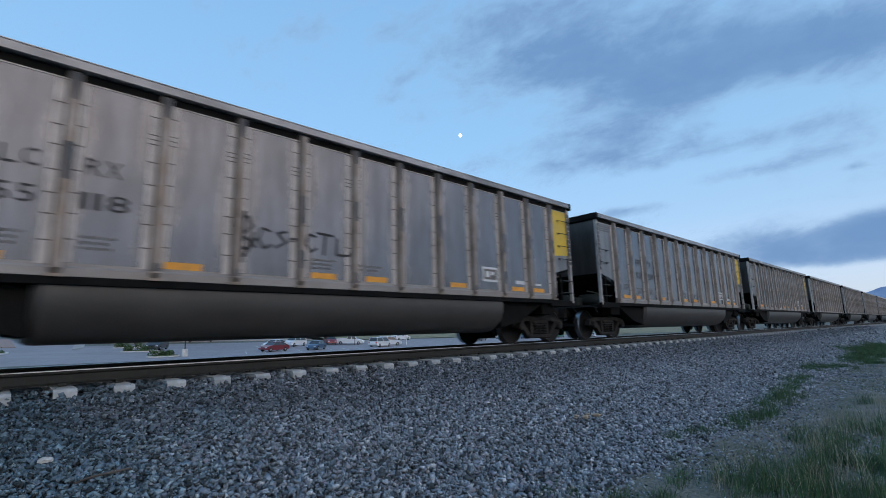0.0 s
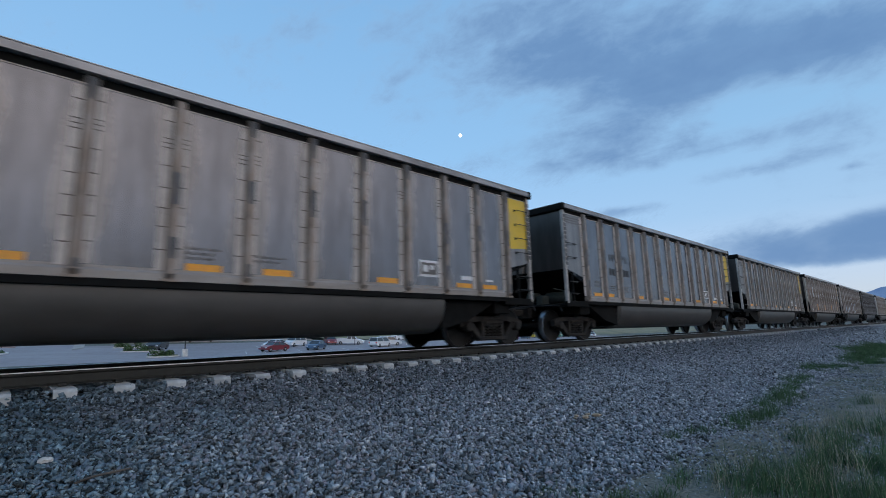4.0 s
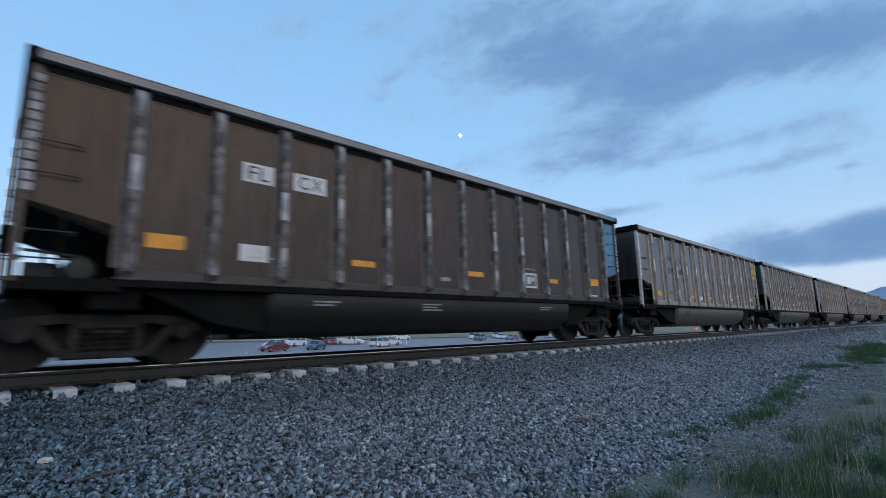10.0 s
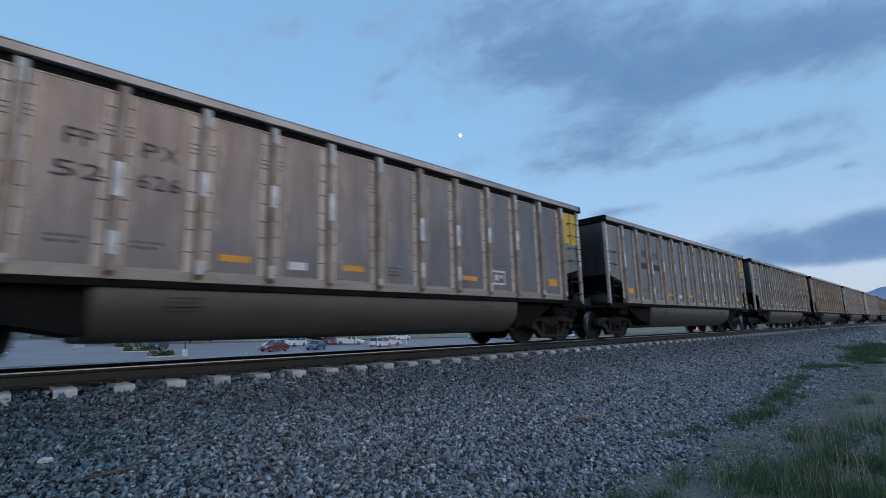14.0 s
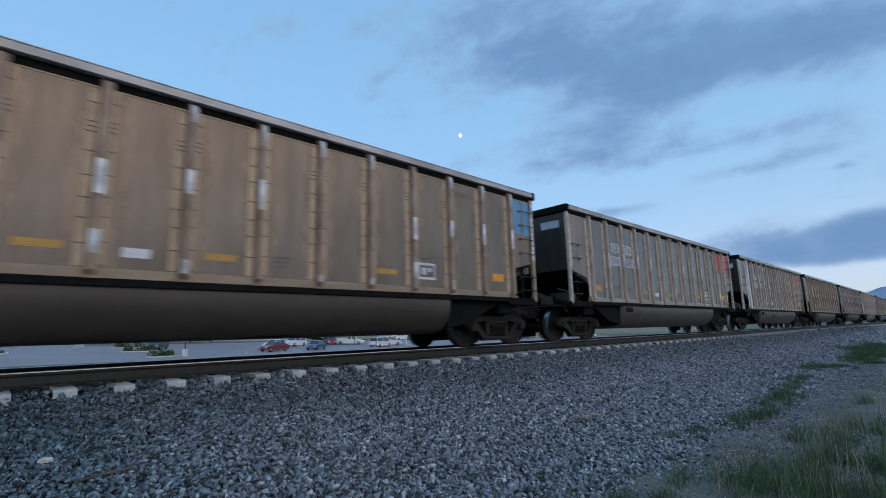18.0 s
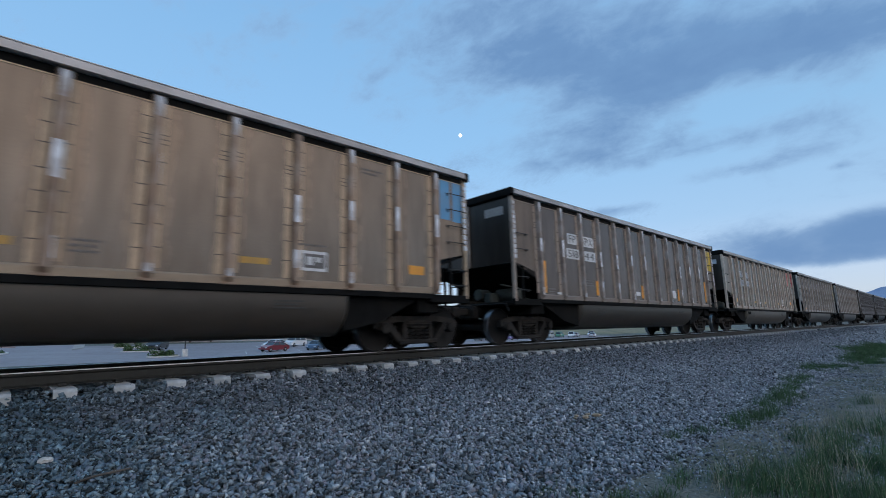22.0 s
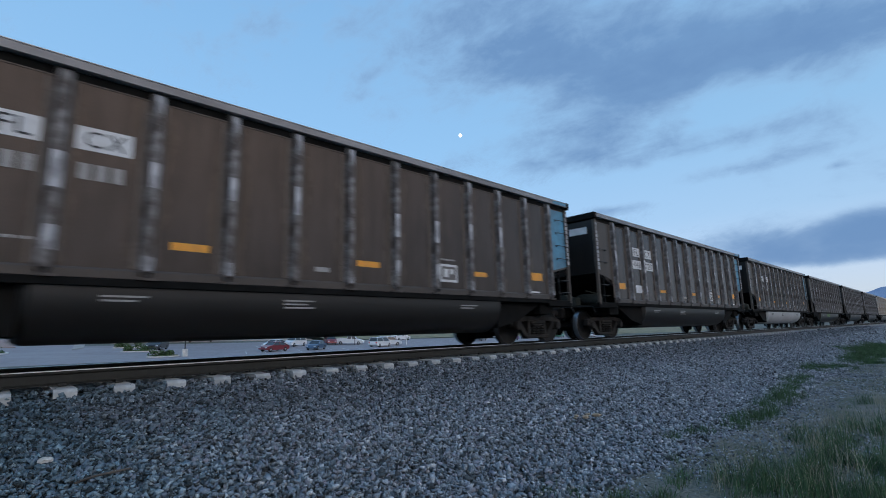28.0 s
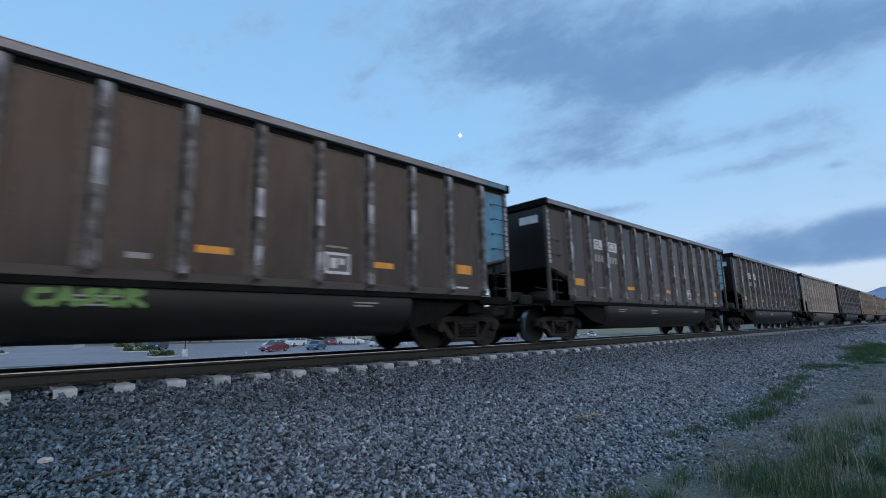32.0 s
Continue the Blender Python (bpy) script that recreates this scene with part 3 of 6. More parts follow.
def side_sheet(name, base, dust, edge, metal, rough):
    """Weathered car side: fine vertical streaks, blotches, and dust that lies along the stakes and the sill."""
    m = bpy.data.materials.new(name)
    m.use_nodes = True
    nt = m.node_tree
    L = nt.links.new
    b = nt.nodes["Principled BSDF"]
    tc = nt.nodes.new("ShaderNodeTexCoord")
    mp = nt.nodes.new("ShaderNodeMapping")
    mp.inputs["Scale"].default_value = (1, 1, .14)
    L(tc.outputs["Object"], mp.inputs["Vector"])
    streak = node(nt, "ShaderNodeTexNoise", Scale=7.0, Detail=7.0, Roughness=0.65)
    blotch = node(nt, "ShaderNodeTexNoise", Scale=0.9, Detail=5.0, Roughness=0.6)
    grain = node(nt, "ShaderNodeTexNoise", Scale=45.0, Detail=3.0)
    L(mp.outputs[0], streak.inputs["Vector"])
    L(tc.outputs["Object"], blotch.inputs["Vector"])
    L(tc.outputs["Object"], grain.inputs["Vector"])
    sx = nt.nodes.new("ShaderNodeSeparateXYZ")
    L(tc.outputs["Object"], sx.inputs[0])

    def maths(op, a, b2, c=None):
        n = nt.nodes.new("ShaderNodeMath")
        n.operation = op
        for i, v in enumerate((a, b2, c)):
            if v is None:
                continue
            if isinstance(v, (int, float)):
                n.inputs[i].default_value = v
            else:
                L(v, n.inputs[i])
        return n.outputs[0]

    def ranged(v, a, c, lo, hi):
        n = nt.nodes.new("ShaderNodeMapRange")
        n.interpolation_type = 'SMOOTHSTEP'
        n.inputs["From Min"].default_value, n.inputs["From Max"].default_value = a, c
        n.inputs["To Min"].default_value, n.inputs["To Max"].default_value = lo, hi
        L(v, n.inputs["Value"])
        return n.outputs[0]

    stakes = TAN_RIBS if name.startswith("tan") else RIBS
    bay = maths('PINGPONG', maths('SUBTRACT', sx.outputs[0], stakes[0]), (stakes[1] - stakes[0]) / 2)
    near_rib = ranged(maths('ADD', bay, ranged(blotch.outputs["Fac"], .3, .7, -.10, .10)), .34, .06, 0, .8)
    low = ranged(maths('ADD', sx.outputs[2], ranged(streak.outputs["Fac"], .3, .7, -.3, .3)), 1.75, 1.15, 0, .3)
    end = ranged(maths('ABSOLUTE', maths('SUBTRACT', sx.outputs[0], 8.09), 0), 5.9, 6.4, 0, .75)
    dusty = maths('MAXIMUM', maths('MAXIMUM', near_rib, low), end)
    dusty = maths('MULTIPLY', dusty, ranged(streak.outputs["Fac"], .25, .6, .55, 1.0))
    mx = nt.nodes.new("ShaderNodeMix")
    mx.data_type = 'RGBA'
    mx.inputs[6].default_value, mx.inputs[7].default_value = (*base, 1), (*dust, 1)
    L(dusty, mx.inputs[0])
    m2 = nt.nodes.new("ShaderNodeMix")
    m2.data_type = 'RGBA'
    m2.inputs[7].default_value = (*edge, 1)
    L(ranged(blotch.outputs["Fac"], .5, .75, 0, .7), m2.inputs[0])
    L(mx.outputs[2], m2.inputs[6])
    tone = maths('MULTIPLY', ranged(streak.outputs["Fac"], .28, .72, .80, 1.20), ranged(grain.outputs["Fac"], .3, .7, .90, 1.10))
    m3 = nt.nodes.new("ShaderNodeMix")
    m3.data_type, m3.blend_type = 'RGBA', 'MULTIPLY'
    m3.inputs[0].default_value = 1.0
    L(m2.outputs[2], m3.inputs[6])
    L(tone, m3.inputs[7])
    L(m3.outputs[2], b.inputs["Base Color"])
    L(ranged(dusty, 0, 1, rough, min(.85, rough + .16)), b.inputs["Roughness"])
    b.inputs["Metallic"].default_value = metal
    b.inputs["Specular IOR Level"].default_value = .22
    bp = node(nt, "ShaderNodeBump", Strength=0.06, Distance=0.02)
    L(blotch.outputs["Fac"], bp.inputs["Height"])
    # each sheet bulges a little between its stakes
    bulge = node(nt, "ShaderNodeBump", Strength=1.0, Distance=1.0)
    L(maths('MULTIPLY', maths('POWER', maths('SUBTRACT', 1.0, maths('DIVIDE', bay, .5215)), 2.0), -.007), bulge.inputs["Height"])
    L(bp.outputs[0], bulge.inputs["Normal"])
    L(bulge.outputs[0], b.inputs["Normal"])
    MATS[name] = m
    return m


def livery(name, side, rib, chord, tub, end, seam, metal, worn, lip=(.5, .49, .48), coal=.5):
    down = (1.0, 1.0, 0.16)
    return {
        "side": side_sheet(name + "_side", side[0], side[1], side[2], metal, .24),
        "worn": mat(name + "_worn", worn, 0.6, 0, var=.35, scale=9, stretch=(1, 1, .5), dirt=rib[0], dirt_amt=.45 if metal > .7 else .85, dirt_scale=8),
        "rib": mat(name + "_rib", rib[0], 0.55, metal * .6, var=.3, scale=3.2, stretch=(1, 1, .9), dirt=rib[1], dirt_amt=.9, dirt_scale=3.0 if metal > .5 else 6.5, rnd=.12),
        "flange": mat(name + "_seam", tuple(c * 1.3 for c in seam), 0.6, metal * .3, var=.22, scale=6, dirt=rib[0], dirt_amt=.35, dirt_scale=2.2, rnd=.12),
        "sill": mat(name + "_sill", tuple(c * .74 for c in seam), 0.5, metal * .4, var=.2, scale=4, stretch=(.4, 1, 1), dirt=rib[0], dirt_amt=.6, dirt_scale=1.5),
        "lip": mat(name + "_lip", lip, 0.45, .3, var=.2, scale=2.5, stretch=(.5, 1, 1)),
        "chord": mat(name + "_chord", chord, 0.42, metal * .5, var=.25, scale=2.5, stretch=(.5, 1, 1), bump=.05, dirt=(.035, .034, .033), dirt_amt=coal, dirt_scale=.6),
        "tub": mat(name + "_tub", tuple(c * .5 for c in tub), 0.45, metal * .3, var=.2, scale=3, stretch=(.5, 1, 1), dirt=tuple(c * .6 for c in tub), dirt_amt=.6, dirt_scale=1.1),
        "end": mat(name + "_end", tuple(c * .56 for c in end), 0.36, metal * .8, var=.25, scale=3, stretch=down, dirt=tuple(c * .2 for c in end), dirt_amt=.85, dirt_scale=1.0)}


LIVERY = {
    "silver": livery("silver", ((.14, .149, .168), (.225, .216, .21), (.115, .121, .133)), ((.255, .205, .17), (.36, .33, .31)), (.34, .335, .34), (.16, .148, .135), (.24, .225, .215), (.40, .37, .345), .88, (.075, .075, .08), coal=.8),
    "pale": livery("pale", ((.142, .137, .142), (.232, .208, .187), (.118, .113, .116)), ((.27, .21, .17), (.42, .38, .35)), (.42, .40, .39), (.225, .20, .172), (.22, .205, .19), (.46, .41, .365), .86, (.70, .71, .73)),
    "tan": livery("tan", ((.172, .164, .149), (.255, .22, .184), (.14, .13, .115)), ((.36, .285, .23), (.44, .39, .34)), (.42, .39, .36), (.20, .172, .145), (.18, .155, .14), (.50, .42, .35), .6, (.58, .55, .52)),
    "ochre": livery("ochre", ((.165, .14, .116), (.225, .17, .125), (.13, .108, .09)), ((.25, .17, .12), (.40, .34, .29)), (.44, .43, .43), (.14, .118, .095), (.12, .098, .082), (.42, .32, .22), .55, (.74, .76, .80)),
    "brown": livery("brown", ((.128, .102, .088), (.175, .13, .098), (.10, .082, .07)), ((.22, .17, .14), (.44, .41, .385)), (.46, .45, .45), (.10, .088, .072), (.105, .085, .072), (.31, .25, .205), .55, (.74, .75, .78)),
    "dark": livery("dark", ((.062, .05, .044), (.072, .054, .04), (.042, .036, .032)), ((.056, .045, .04), (.27, .26, .26)), (.25, .245, .25), (.036, .033, .03), (.05, .043, .04), (.085, .068, .056), .3, (.44, .44, .46)),
}
GREYTUB = mat("grey_tub", (.42, .43, .44), 0.6, 0, var=.12, scale=3, stretch=(.5, 1, 1), dirt=(.3, .29, .28), dirt_amt=.5)

# meshes that all cars share
_shared = {}


def shared(key, make):
    if key not in _shared:
        _shared[key] = make()
    return _shared[key]


def wheelset_mesh():
    s = Shape()
    for d in (-1, 1):
        tread = d * .753
        prof = [(-.07, .19), (-.07, .12), (-.045, .36), (-.06, .40), (-.065, .445), (.05, WHEEL_R), (.065, .49), (.085, .485), (.085, .40), (.03, .37), (.02, .15), (.07, .13), (.07, .095)]
        s.lathe([(tread - d * a * 1.0, r - (.012 if r > .48 else 0)) for a, r in prof[1:]], (0, 0, 0), "y", 26)
    s.lathe([(-1.02, .075), (-.83, .085), (-.82, .1), (.82, .1), (.83, .085), (1.02, .075)], (0, 0, 0), "y", 14)
    # worn bright edge of each tyre
    n0 = len(s.f)
    for d in (-1, 1):
        s.lathe([(d * .70, WHEEL_R + .0035), (d * .815, WHEEL_R - .001), (d * .827, WHEEL_R - .010)], (0, 0, 0), "y", 26, False)
    me = s.mesh("wheelset", WHEEL, True)
    me.materials.append(TREAD)
    for i in range(n0, len(me.polygons)):
        me.polygons[i].material_index = 1
    return me


def side_frame_mesh():
    """A cast truck side: arched top member, sloped lower members, a window at each side of the springs."""
    s = Shape()
    y0, y1 = -.075, .075
    top = [(-1.12, .44), (-1.10, .60), (-.92, .66), (-.55, .70), (.55, .70), (.92, .66), (1.10, .60), (1.12, .44), (1.0, .50), (.86, .535), (.52, .585), (-.52, .585), (-.86, .535), (-1.0, .50)]
    s.prism(top, "y", y0, y1)
    for d in (-1, 1):
        s.prism([(d * .70, .56), (d * .86, .54), (d * .52, .17), (d * .36, .17)], "y", y0, y1)
        s.prism([(d * .30, .58), (d * .40, .58), (d * .40, .2), (d * .30, .2)], "y", y0, y1)
        s.box(d * .889 - .13, d * .889 + .13, -.11, .09, .40, .585, .03)
        s.lathe([(-.17, .05), (-.16, .10), (-.08, .115), (.0, .115)], (d * .889, 0, .457), "y", 14)
    s.box(-.50, .50, -.10, .10, .13, .225, .02)
    s.box(-.33, .33, -.13, .10, .50, .60, .03)
    s.box(-.31, .31, .02, .05, .2, .52)
    return s.mesh("side_frame", TRUCK)


def spring_mesh():
    s = Shape()
    for x in (0,):
        pts = []
        for i in range(25):
            a = i / 24 * 2 * math.pi * 4
            pts.append((x + .075 * math.cos(a), -.03 + .075 * math.sin(a), .215 + .285 * i / 24))
        s.tube(pts, .018, 4)
    return s.mesh("spring", TRUCK)


def bolster_mesh():
    s = Shape()
    s.box(-.2, .2, -1.1, 1.1, .42, .62, .04)
    s.lathe([(.62, .2), (.74, .2)], (0, 0, 0), "z", 16)
    for d in (-1, 1):
        s.box(d * .5 - .05, d * .5 + .05, -.8, .8, .35, .42, .02)
        s.box(d * .42 - .03, d * .42 + .03, -.86, -.62, .28, .52, .01)
        s.box(d * .42 - .03, d * .42 + .03, .62, .86, .28, .52, .01)
    return s.mesh("bolster", TRUCK)


WHEELSETS = []


def add_truck(car, x):
    truck = part("truck", shared("bolster", bolster_mesh), None, car, "dark cast-iron four-wheel truck", at=Matrix.Translation((x, 0, 0)))
    for d in (-1, 1):
        ws = part("wheelset", shared("wheelset", wheelset_mesh), None, truck, at=Matrix.Translation((d * .889, 0, WHEEL_R)))
        WHEELSETS.append(ws)
        turn = Matrix.Translation((0, d * 1.0, 0)) @ (Matrix.Identity(4) if d < 0 else Matrix.Rotation(math.pi, 4, 'Z'))
        part("side_frame", shared("side_frame", side_frame_mesh), None, truck, at=turn)
        for x in (-.2, 0, .2):
            part("spring", shared("spring", spring_mesh), None, truck, at=turn @ Matrix.Translation((x, 0, 0)))


def rung_mesh(length):
    s = Shape()
    s.tube([(0, .09, 0), (0, 0, 0), (length, 0, 0), (length, .09, 0)], .011, 6)
    s.box(-.02, .02, .07, .095, -.03, .03)
    s.box(length - .02, length + .02, .07, .095, -.03, .03)
    return s.mesh("grab_iron", RUNG)


def rib_mesh(lv, style, v):
    """A hat-section stake, tapered at its head and foot; bright wear on parts of its face and of one flank."""
    s = Shape()
    w, z0, z1 = (.064, 1.15, 3.745) if style != "dark" else (.078, 1.15, 3.745)
    a, b = ((2.32, 2.80), (2.38, 2.74), (2.20, 2.66), (2.46, 2.90))[v]
    c0, c = ((1.34, 1.62), (1.25, 1.44), (1.44, 1.74), (1.25, 1.36))[v]
    d = (3.36, 3.46, 3.30, 3.42)[v]
    p = [(z0, .3, 0), (z0 + .08, 1, 0), (c0, 1, 1), (c, 1, 0), (a, 1, 2), (b, 1, 0), (d, 1, 3), (z1 - .03, 1, 0), (z1, .55, 0)]
    vs, fs, worn = [], [], []
    for z, k, _ in p:
        y = -SIDE_Y - (RIB_Y - SIDE_Y) * k
        vs += [(-w * 1.25, -SIDE_Y + .004, z), (-w * .72, y, z), (w * .72, y, z), (w * 1.25, -SIDE_Y + .004, z)]
    for i in range(len(p) - 1):
        kind = p[i][2]
        for j in range(3):
            if kind and (j == 1 and (v + kind) % 4 != 1 or j == 2 and kind != 3):
                worn.append(len(fs))
            fs.append((4 * i + j, 4 * i + j + 1, 4 * i + j + 5, 4 * i + j + 4))
    n = 4 * (len(p) - 1)
    fs += [(0, 1, 2, 3), (n, n + 1, n + 2, n + 3)]
    s.add(vs, fs)
    # foot plate on the sill
    s.box(-w * 1.5, w * 1.5, -RIB_Y + .012, -SIDE_Y, 1.125, 1.16)
    me = s.mesh("rib", lv["rib"])
    me.materials.append(lv["worn"])
    for i in worn:
        me.polygons[i].material_index = 1
    return me


def corner_mesh(lv):
    """Short pale plates up the corner of a car."""
    s = Shape()
    for i in range(12):
        z = 2.12 + i * .125
        s.box(-.05, .05, -SIDE_Y - .060, -SIDE_Y - .043, z, z + .10, .008)
    return s.mesh("corner_seam", lv["worn"])


JOINT_SHADE = mat("seam_joint", (0.095, 0.075, 0.062), 0.8, 0, var=.3, scale=8)


def flange_mesh(lv, v):
    """Pale seam plates along both edges of a stake, with shade painted into their joints as dark bars; some have a
    ladder of narrow plates.
    """
    s = Shape()
    cuts = [1.27]
    while cuts[-1] < 3.4:
        z = cuts[-1]
        if v % 2 and 2.84 < z < 3.10 or v == 2 and 3.02 < z < 3.10:
            cuts.append(z + .068)
        else:
            cuts.append(z + .262 + .03 * ((len(cuts) * 7 + v * 3) % 3))
    cuts.append(3.62)
    for a, b in zip(cuts, cuts[1:]):
        s.box(-.178, -.078, -SIDE_Y - .0024, -SIDE_Y + .004, a + .009, b - .009)
        s.box(.078, .138, -SIDE_Y - .0024, -SIDE_Y + .004, a + .04, b + .022)
    # dark bars over the gaps, coloured as the shade between plates
    n0 = len(s.f)
    for a in cuts[1:-1]:
        s.box(-.178, -.078, -SIDE_Y - .0032, -SIDE_Y + .003, a - .008, a + .008)
        s.box(.078, .13, -SIDE_Y - .0032, -SIDE_Y + .003, a + .022, a + .04)
    me = s.mesh("seam_plate", lv["flange"])
    me.materials.append(JOINT_SHADE)
    for i in range(n0, len(me.polygons)):
        me.polygons[i].material_index = 1
    return me


def build_car(style):
    """An open-top bathtub coal gondola, front at x = 0, rear at x = PITCH."""
    lv = LIVERY[style]
    car = thing("coal_gondola", "weathered coal gondola", "railcar", "coal cars of the train", at=pose(0, DC, 0))
    mid = PITCH / 2
    # side sheets with sloped lower corners at both ends
    prof = [(LEN0 + .03, 2.04), (1.86, 1.80), (1.86, 1.16), (PITCH - 1.86, 1.16), (PITCH - 1.86, 1.80), (LEN1 - .03, 2.04), (LEN1 - .03, 3.77), (LEN0 + .03, 3.77)]
    for d in (-1, 1):
        s = Shape()
        s.prism(prof, "y", min(d * SIDE_Y, d * (SIDE_Y - .02)), max(d * SIDE_Y, d * (SIDE_Y - .02)))
        part("side_wall", s, lv["side"], car)
        s = Shape()
        s.prism([(d * (SIDE_Y - .05), 3.765), (d * (RIB_Y - .02), 3.765), (d * 1.595, 3.775), (d * 1.595, 3.88), (d * 1.575, 3.89), (d * (SIDE_Y - .05), 3.89)], "x", LEN0, LEN1)
        part("top_chord", s, lv["chord"], car)
        s = Shape()
        s.box(LEN0, LEN1, min(d * (SIDE_Y - .05), d * 1.588), max(d * (SIDE_Y - .05), d * 1.588), 3.892, TOP + .006, .006)
        part("chord_lip", s, lv["lip"], car)
        # near-black strip put in as the shade of the chord's overhang
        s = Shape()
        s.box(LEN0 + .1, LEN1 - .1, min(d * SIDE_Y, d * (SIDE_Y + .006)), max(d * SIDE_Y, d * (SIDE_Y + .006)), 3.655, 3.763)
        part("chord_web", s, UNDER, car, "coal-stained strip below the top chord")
        s = Shape()
        s.box(LEN0 + .1, LEN1 - .1, min(d * SIDE_Y, d * (SIDE_Y + .01)), max(d * SIDE_Y, d * (SIDE_Y + .01)), 3.636, 3.652)
        part("sheet_rim", s, lv["flange"], car)
        s = Shape()
        s.prism([(d * 1.42, 1.135), (d * 1.53, 1.135), (d * 1.53, 1.235), (d * 1.515, 1.262), (d * 1.42, 1.262)], "x", 1.86, PITCH - 1.86)
        part("side_sill", s, lv["sill"], car)
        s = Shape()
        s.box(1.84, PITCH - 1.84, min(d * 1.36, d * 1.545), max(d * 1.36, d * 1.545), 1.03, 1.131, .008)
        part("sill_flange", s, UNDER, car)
        if style in ("silver", "pale"):
            s = Shape()
            s.box(1.90, PITCH - 1.90, min(d * SIDE_Y, d * (SIDE_Y + .0015)), max(d * SIDE_Y, d * (SIDE_Y + .0015)), 1.24, 1.30)
            part("sill_plate", s, lv["sill"], car, "pale worn strip above the side sill")
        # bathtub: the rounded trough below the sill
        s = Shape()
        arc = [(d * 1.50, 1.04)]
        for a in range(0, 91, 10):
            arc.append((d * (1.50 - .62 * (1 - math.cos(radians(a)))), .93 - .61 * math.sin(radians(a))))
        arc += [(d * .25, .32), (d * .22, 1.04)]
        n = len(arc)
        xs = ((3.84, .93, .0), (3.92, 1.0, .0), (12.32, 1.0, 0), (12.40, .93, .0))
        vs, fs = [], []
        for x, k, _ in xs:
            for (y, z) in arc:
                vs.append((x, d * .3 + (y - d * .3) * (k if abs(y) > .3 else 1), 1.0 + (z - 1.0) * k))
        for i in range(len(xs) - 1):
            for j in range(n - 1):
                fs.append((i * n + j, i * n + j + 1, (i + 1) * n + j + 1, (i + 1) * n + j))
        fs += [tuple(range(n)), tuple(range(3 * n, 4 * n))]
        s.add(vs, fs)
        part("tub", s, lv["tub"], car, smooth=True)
        for i, x in enumerate(TAN_RIBS if style == "tan" else RIBS):
            turn = Matrix.Translation((x, 0, 0)) @ (Matrix.Identity(4) if d < 0 else Matrix.Rotation(math.pi, 4, 'Z'))
            v = (i * 7 + len(style) + i // 4) % 4
            r = part("rib", shared("%s rib %d" % (style, v), lambda: rib_mesh(lv, style, v)), None, car, at=turn)
            if d < 0:
                tagged(part("seam_strip", shared("%s seam %d" % (style, v), lambda: flange_mesh(lv, v)), None, r), kind="stuff")
    for e in (0, 1):
        def X(x, e=e):
            return x if e == 0 else PITCH - x
        s = Shape()
        a, b = sorted((X(LEN0 + .03), X(LEN0 + .05)))
        s.box(a, b, -SIDE_Y + .02, SIDE_Y - .02, 2.02, 3.765)
        for y in (0,):
            a, b = sorted((X(LEN0 - .03), X(LEN0 + .03)))
            post = Shape()
            post.box(a, b, y - .07, y + .07, 2.02, 3.745, .01)
        part("end_wall", s, lv["end"], car)
        part("end_post", post, lv["rib"], car)
        turn = Matrix.Translation((X(LEN0 + .075), 0, 0))
        tagged(part("corner_seam", shared(style + " corner", lambda: corner_mesh(lv)), None, car, at=turn), kind="stuff")
        s = Shape()
        a, b = sorted((X(LEN0 - .07), X(LEN0 + .07)))
        s.box(a, b, -1.60, 1.60, 3.72, TOP + .012, .02)
        part("end_chord", s, UNDER, car, "coal-blackened end beam")
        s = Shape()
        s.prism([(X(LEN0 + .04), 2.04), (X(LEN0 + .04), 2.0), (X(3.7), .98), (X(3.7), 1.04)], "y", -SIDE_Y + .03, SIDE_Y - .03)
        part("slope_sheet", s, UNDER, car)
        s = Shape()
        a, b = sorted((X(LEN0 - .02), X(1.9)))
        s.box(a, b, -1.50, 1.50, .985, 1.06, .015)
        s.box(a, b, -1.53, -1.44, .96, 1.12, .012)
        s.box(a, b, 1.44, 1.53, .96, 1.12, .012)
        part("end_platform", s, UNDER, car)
        for d in (-1, 1):
            s = Shape()
            a, b = sorted((X(LEN0 + .01), X(LEN0 + .08)))
            s.box(a, b, min(d * 1.44, d * 1.535), max(d * 1.44, d * 1.525), 1.05, 3.755, .01)
            z = 1.3
            a2, b2 = sorted((X(LEN0 + .005), X(LEN0 + .12)))
            for i in range(12):
                if z > 2.0:
                    s.box(a2, b2, min(d * 1.485, d * 1.537), max(d * 1.485, d * 1.537), z, z + .17)
                z += .2
            post = part("corner_post", s, lv["flange"], car)
            s = Shape()
            a, b = sorted((X(1.22), X(1.27)))
            s.box(a, b, min(d * 1.40, d * 1.46), max(d * 1.40, d * 1.46), 1.05, 1.97)
            part("inner_post", s, UNDER, car)
        # ladders on the side that faces the bank and across the end
        rm = shared("rung.6", lambda: rung_mesh(.46))
        heights = (2.36, 2.76) if e == 0 else (2.26, 2.62, 2.98, 3.34)
        heights = (1.33, 1.66) + heights
        for z in heights:
            x = LEN0 + .10 if e == 0 else LEN1 - .56
            part("grab_iron", rm, None, car, at=Matrix.Translation((x, -SIDE_Y - .09, z)))
        for z in (1.35, 1.68, 2.02, 2.36, 2.70, 3.04, 3.38):
            q = Matrix.Translation((X(LEN0 - .06), 1.46 if e == 0 else -1.46, z)) @ Matrix.Rotation(radians(-90 if e == 0 else 90), 4, 'Z')
            part("end_rung", rm, None, car, at=q)
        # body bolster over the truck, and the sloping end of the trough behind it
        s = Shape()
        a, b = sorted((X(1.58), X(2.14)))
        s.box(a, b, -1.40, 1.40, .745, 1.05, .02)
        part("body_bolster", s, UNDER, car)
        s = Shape()
